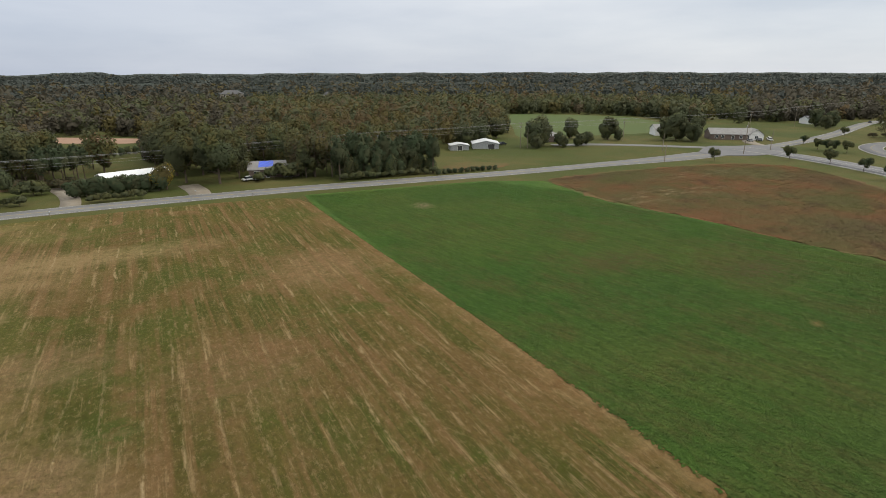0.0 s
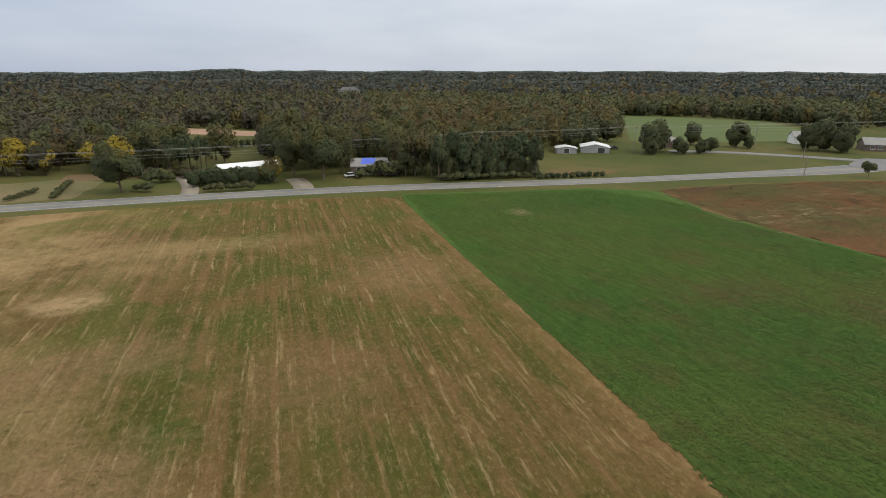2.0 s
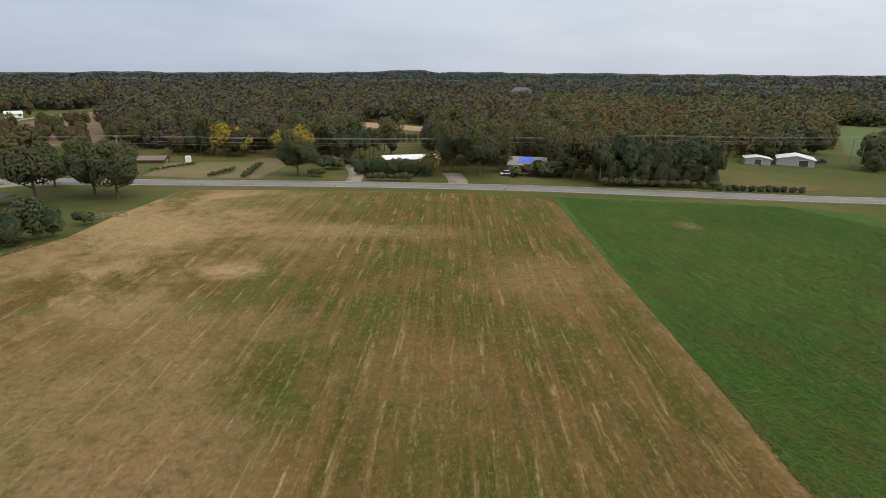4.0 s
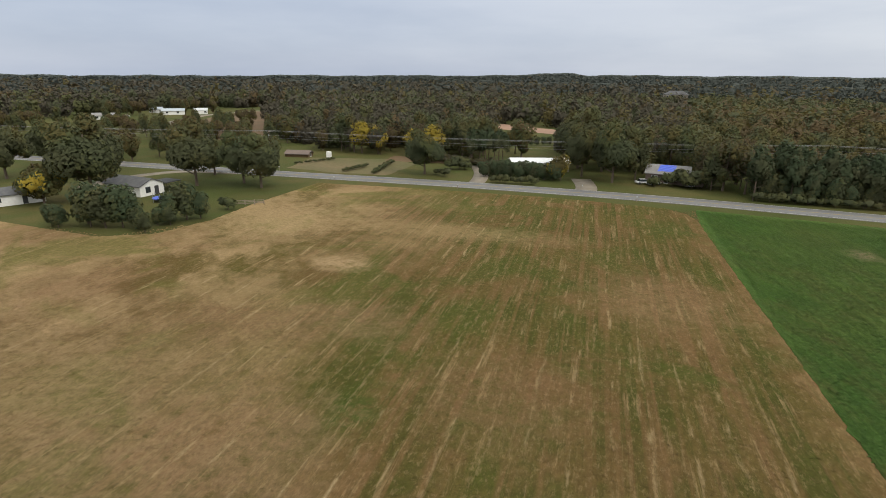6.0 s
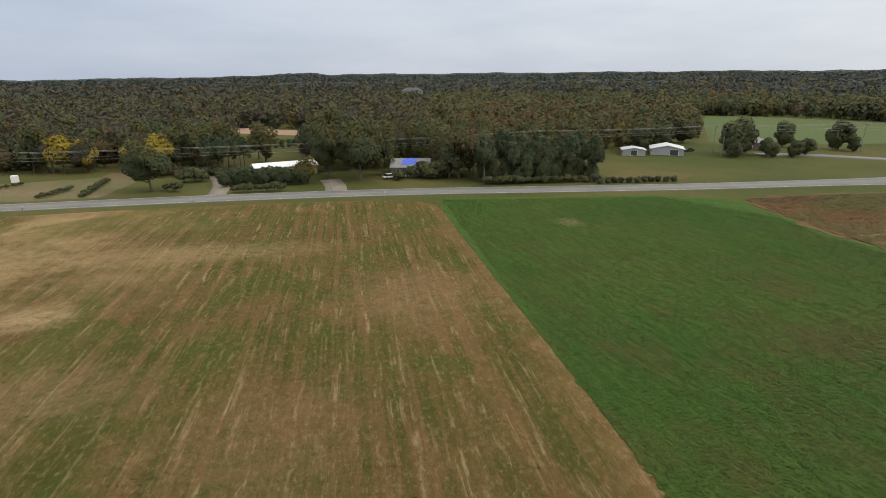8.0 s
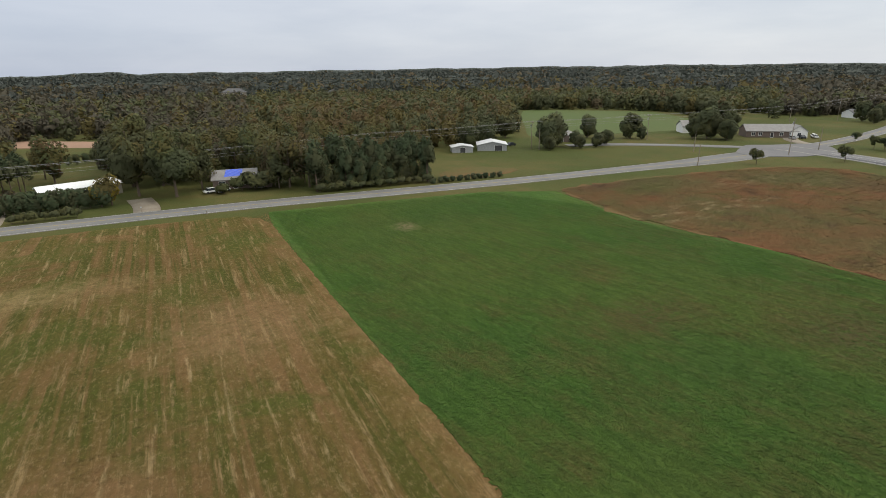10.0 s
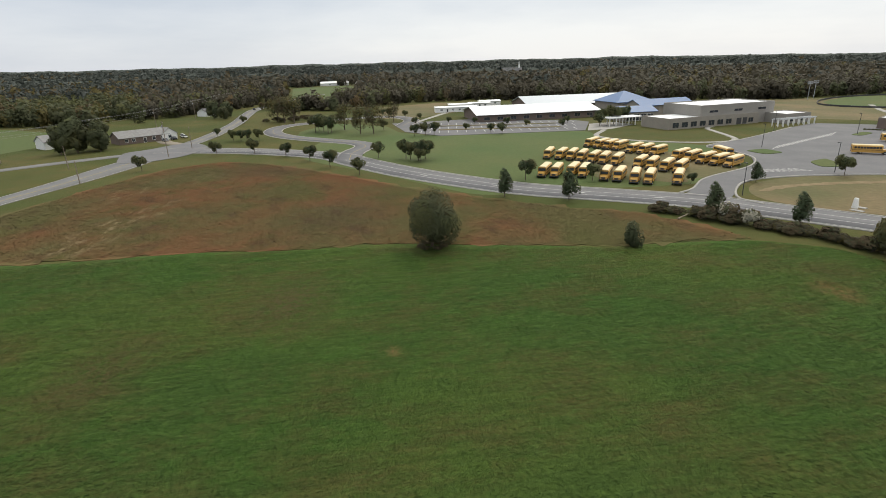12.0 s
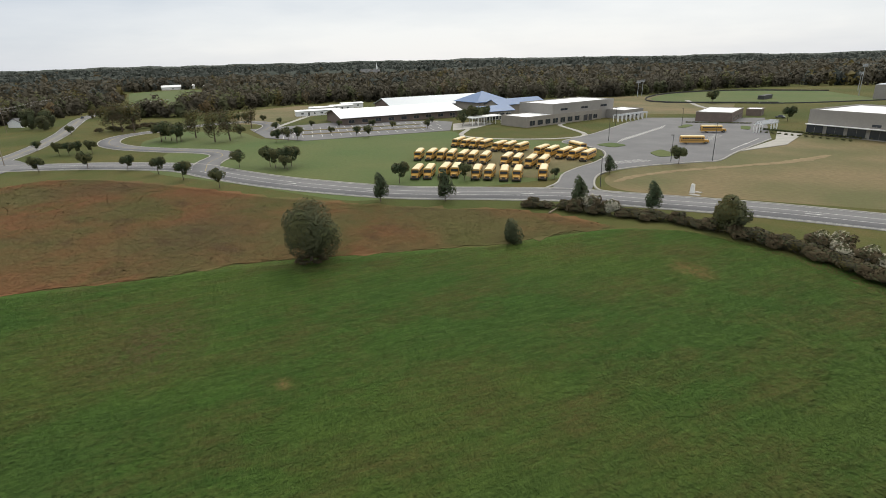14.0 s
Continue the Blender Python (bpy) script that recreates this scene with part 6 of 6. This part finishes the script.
for x, y, hh in ((335, -352, 21), (420, -236, 12), (408, -225, 12), (372, -392, 14)):
    e = thing("light_mast", "tall steel floodlight mast of the ball field", "mast", x, y, 0, 60, "floodlight masts")
    bm = bmesh.new()
    tube(bm, (0, 0, -0.2), (0, 0, hh), 0.28, 0.16, 10)
    part("post", bm, M_GALV, e)
    for i in range(2):
        part("floodlight_bank", a_box(-1.6, -0.2, hh - 0.5 - i * 1.1, 1.6, 0.2, hh + 0.2 - i * 1.1), M_GALV, e)

# ---- small things ----
e = thing("monument", "small white stone marker on pale slabs", "monument", 124.5, -71.5, 0.02, 30)
bm = bmesh.new()
v = box(bm, -0.55, -0.3, 0, 0.55, 0.3, 2.2)
for k in (4, 5, 6, 7):
    v[k].co.x *= 0.6
part("stone", bm, M_WHITE, e)
part("slab", a_box(-1.6, -1.9, 0, 1.0, -0.7, 0.14), M_CONCRETE, e)
part("slab", a_box(-2.6, 1.2, 0, -0.2, 2.4, 0.14), M_CONCRETE, e)
e = thing("trampoline", "round trampoline with a blue pad", "trampoline", -102.5, 103, 0, 0)
bm = bmesh.new()
tube(bm, (0, 0, 0.85), (0, 0, 1.0), 2.2, 2.2, 20)
part("pad", bm, M_TARP, e, "blue padded rim and mat")
for i in range(6):
    bm = bmesh.new()
    tube(bm, (2 * math.cos(i * 1.047), 2 * math.sin(i * 1.047), -0.05), (2 * math.cos(i * 1.047), 2 * math.sin(i * 1.047), 2.4), 0.05, 0.05, 6)
    part("leg", bm, M_GALV, e)
for i in range(4):
    e = thing("rail_fence", "weathered wooden rail fence panel", "fence", -84 + 1.9 * i, 104.5 + 1.1 * i, 0, 30, "rail fence")
    for q in (-1.05, 1.05):
        part("post", a_box(q - 0.08, -0.08, -0.2, q + 0.08, 0.08, 1.3), M_WOODPOLE, e)
    for z in (0.4, 0.75, 1.1):
        part("rail", a_box(-1.05, -0.05, z - 0.07, 1.05, 0.05, z + 0.07), M_WOODPOLE, e)
for x, y in ((-37.5, 141.5), (10, 141), (-75, 140.3), (-4, 151.5), (-100, 150.5)):
    e = thing("mailbox", "small metal mailbox on a post", "mailbox", x, y, 0, 0, "roadside mailboxes")
    part("post", a_box(-0.06, -0.06, -0.2, 0.06, 0.06, 1.05), M_WOODPOLE, e)
    bm = a_box(-0.13, -0.28, 1.05, 0.13, 0.28, 1.35)
    bmesh.ops.bevel(bm, geom=bm.edges[:], offset=0.05, segments=2, affect="EDGES")
    part("box", bm, M_GALV, e)
e = thing("storage_box", "tall white storage tank at the garden's end", "tank", -98.5, 182, 0, 10)
bm = a_box(-0.85, -0.85, -0.1, 0.85, 0.85, 2.1)
bmesh.ops.bevel(bm, geom=bm.edges[:], offset=0.12, segments=2, affect="EDGES")
part("body", bm, M_WHITE, e)
building("greenhouse", "low earth-brown garden shed with a brown roof", "shed", -110, 180, 8, 9, 5, 1.2, M_DIRT, M_BRICK, "gable", 1.0, (), [("e", 0, 0.1, 1.2, 1.7)])


def car(x, y, turn, paint, label, z=0.1):
    e = thing("car", label, "car", x, y, z, turn, "parked cars")
    bm = bmesh.new()
    box(bm, -2.2, -0.88, 0.35, 2.2, 0.88, 0.85)
    bmesh.ops.bevel(bm, geom=bm.edges[:], offset=0.12, segments=2, affect="EDGES")
    part("body", bm, paint, e)
    bm = bmesh.new()
    v = box(bm, -1.5, -0.8, 0.85, 1.0, 0.8, 1.45)
    for k in (4, 5, 6, 7):
        v[k].co.x *= 0.72
        v[k].co.y *= 0.82
    part("cabin", bm, M_GLASS, e)
    part("roof", a_box(-1.05, -0.64, 1.45, 0.7, 0.64, 1.49), paint, e)
    for q in (-1.35, 1.35):
        for s in (-0.82, 0.82):
            bm = bmesh.new()
            tube(bm, (q, s - 0.1, 0.33), (q, s + 0.1, 0.33), 0.33, 0.33, 12)
            part("wheel", bm, M_TYRE, e)
    return e


for x, y, t, k, lab in ((13, 166, 20, 0, "white car parked by the tarped house"), (16, 165.5, 40, 0, "white car parked before the tarped house"), (137, 202, 10, 2, "dark car beside the metal shed"), (168, 198, 20, 0, "white car in a house drive"),
                        (262, 152, 50, 2, "dark car before the grey house"), (268, 150, 50, 0, "white car before the grey house"), (272, 153, 40, 0, "white van beside the grey house"), (256, 153, 50, 1, "silver car before the grey house"),
                        (432, 179, 15, 2, "dark car on the far road"), (244, -205, 40, 2, "dark car beside the bus lot"), (-322, 300, 30, 2, "dark car at the far farm"), (-310, 296, 60, 0, "white car at the far farm")):
    car(x, y, t, M_CARS[k], lab)
e = thing("log", "pale fallen log in the ditch weeds", "log", 119, -34, 0.3, -50)
bm = bmesh.new()
tube(bm, (-2.6, 0, 0), (2.6, 0, 0.35), 0.16, 0.1, 8)
part("stem", bm, M_WOODPOLE, e)


# ---- grass and weeds ----
def tufts(name, poly, n, size, mats, label, seed, wide=0.6, keep=None, z=0.05, weights=None, tall=0.5):
    """Bent sprays of blades in small tufts over a piece of ground, one object."""
    rng = np.random.default_rng(seed)
    p = np.array(poly)
    x, y = rng.uniform(p[:, 0].min(), p[:, 0].max(), n), rng.uniform(p[:, 1].min(), p[:, 1].max(), n)
    k = inside(x, y, poly)
    if keep is not None:
        k &= keep(x, y, rng)
    x, y = x[k], y[k]
    m = len(x)
    c = np.stack([x, y, z + size * rng.uniform(0.2, 1.0, m) * tall], 1)
    nrm = np.stack([rng.normal(0, wide, m), rng.normal(0, wide, m), np.ones(m)], 1)
    nrm /= np.linalg.norm(nrm, axis=1, keepdims=True)
    v, f = cards(c, nrm, size * rng.uniform(0.5, 1.5, m), rng)
    pick = rng.choice(len(mats), m, p=weights)
    lift = np.repeat(nrm * (0.5, 0.5, 1.0), 3, 0)
    lift /= np.linalg.norm(lift, axis=1, keepdims=True)
    ob = mesh_part(name, np_mesh(name, v, f, pick, lift), mats, None)
    return tagged(ob, label, "grass", kind="stuff")


GREEN_POLY = [(24, -95), (72, -65), (90, -57), (99, -52), (103, -40), (100, -15), (102, 22), (98, 62), (92, 89), (94, 104), (80, 127), (24, 134)]
WEED_POLY = [(99, 121), (129, 121), (158, 118), (184, 112), (196, 100), (194, 87), (179, 63), (163, 43), (150, 27), (139, 9), (128, -11), (123, -26), (112, -35), (105, -41), (103, -22), (102, -15), (103, 8), (104, 31), (101, 41), (100, 63), (95, 90)]
tufts("crop_tufts", GREEN_POLY, 230000, 0.26, [M_GREEN], "green crop tufts over the field", 41, 0.16, None, 0.05, tall=0.3)
tufts("weed_stalks", WEED_POLY, 200000, 0.30, [M_WEED], "tall rust-brown dry weeds", 42, 0.15, None, 0.1, tall=0.35)
MOWN_POLY = [(22.8, -10), (22.8, 134), (-10, 137), (-76, 134), (-79, 92), (-90, 76), (-106, 77), (-100, 20), (-40, -10)]
tufts("stubble", MOWN_POLY, 110000, 0.2, [M_MOWN], "cut straw stubble over the mown field", 43, 0.2, None, 0.03, tall=0.2)
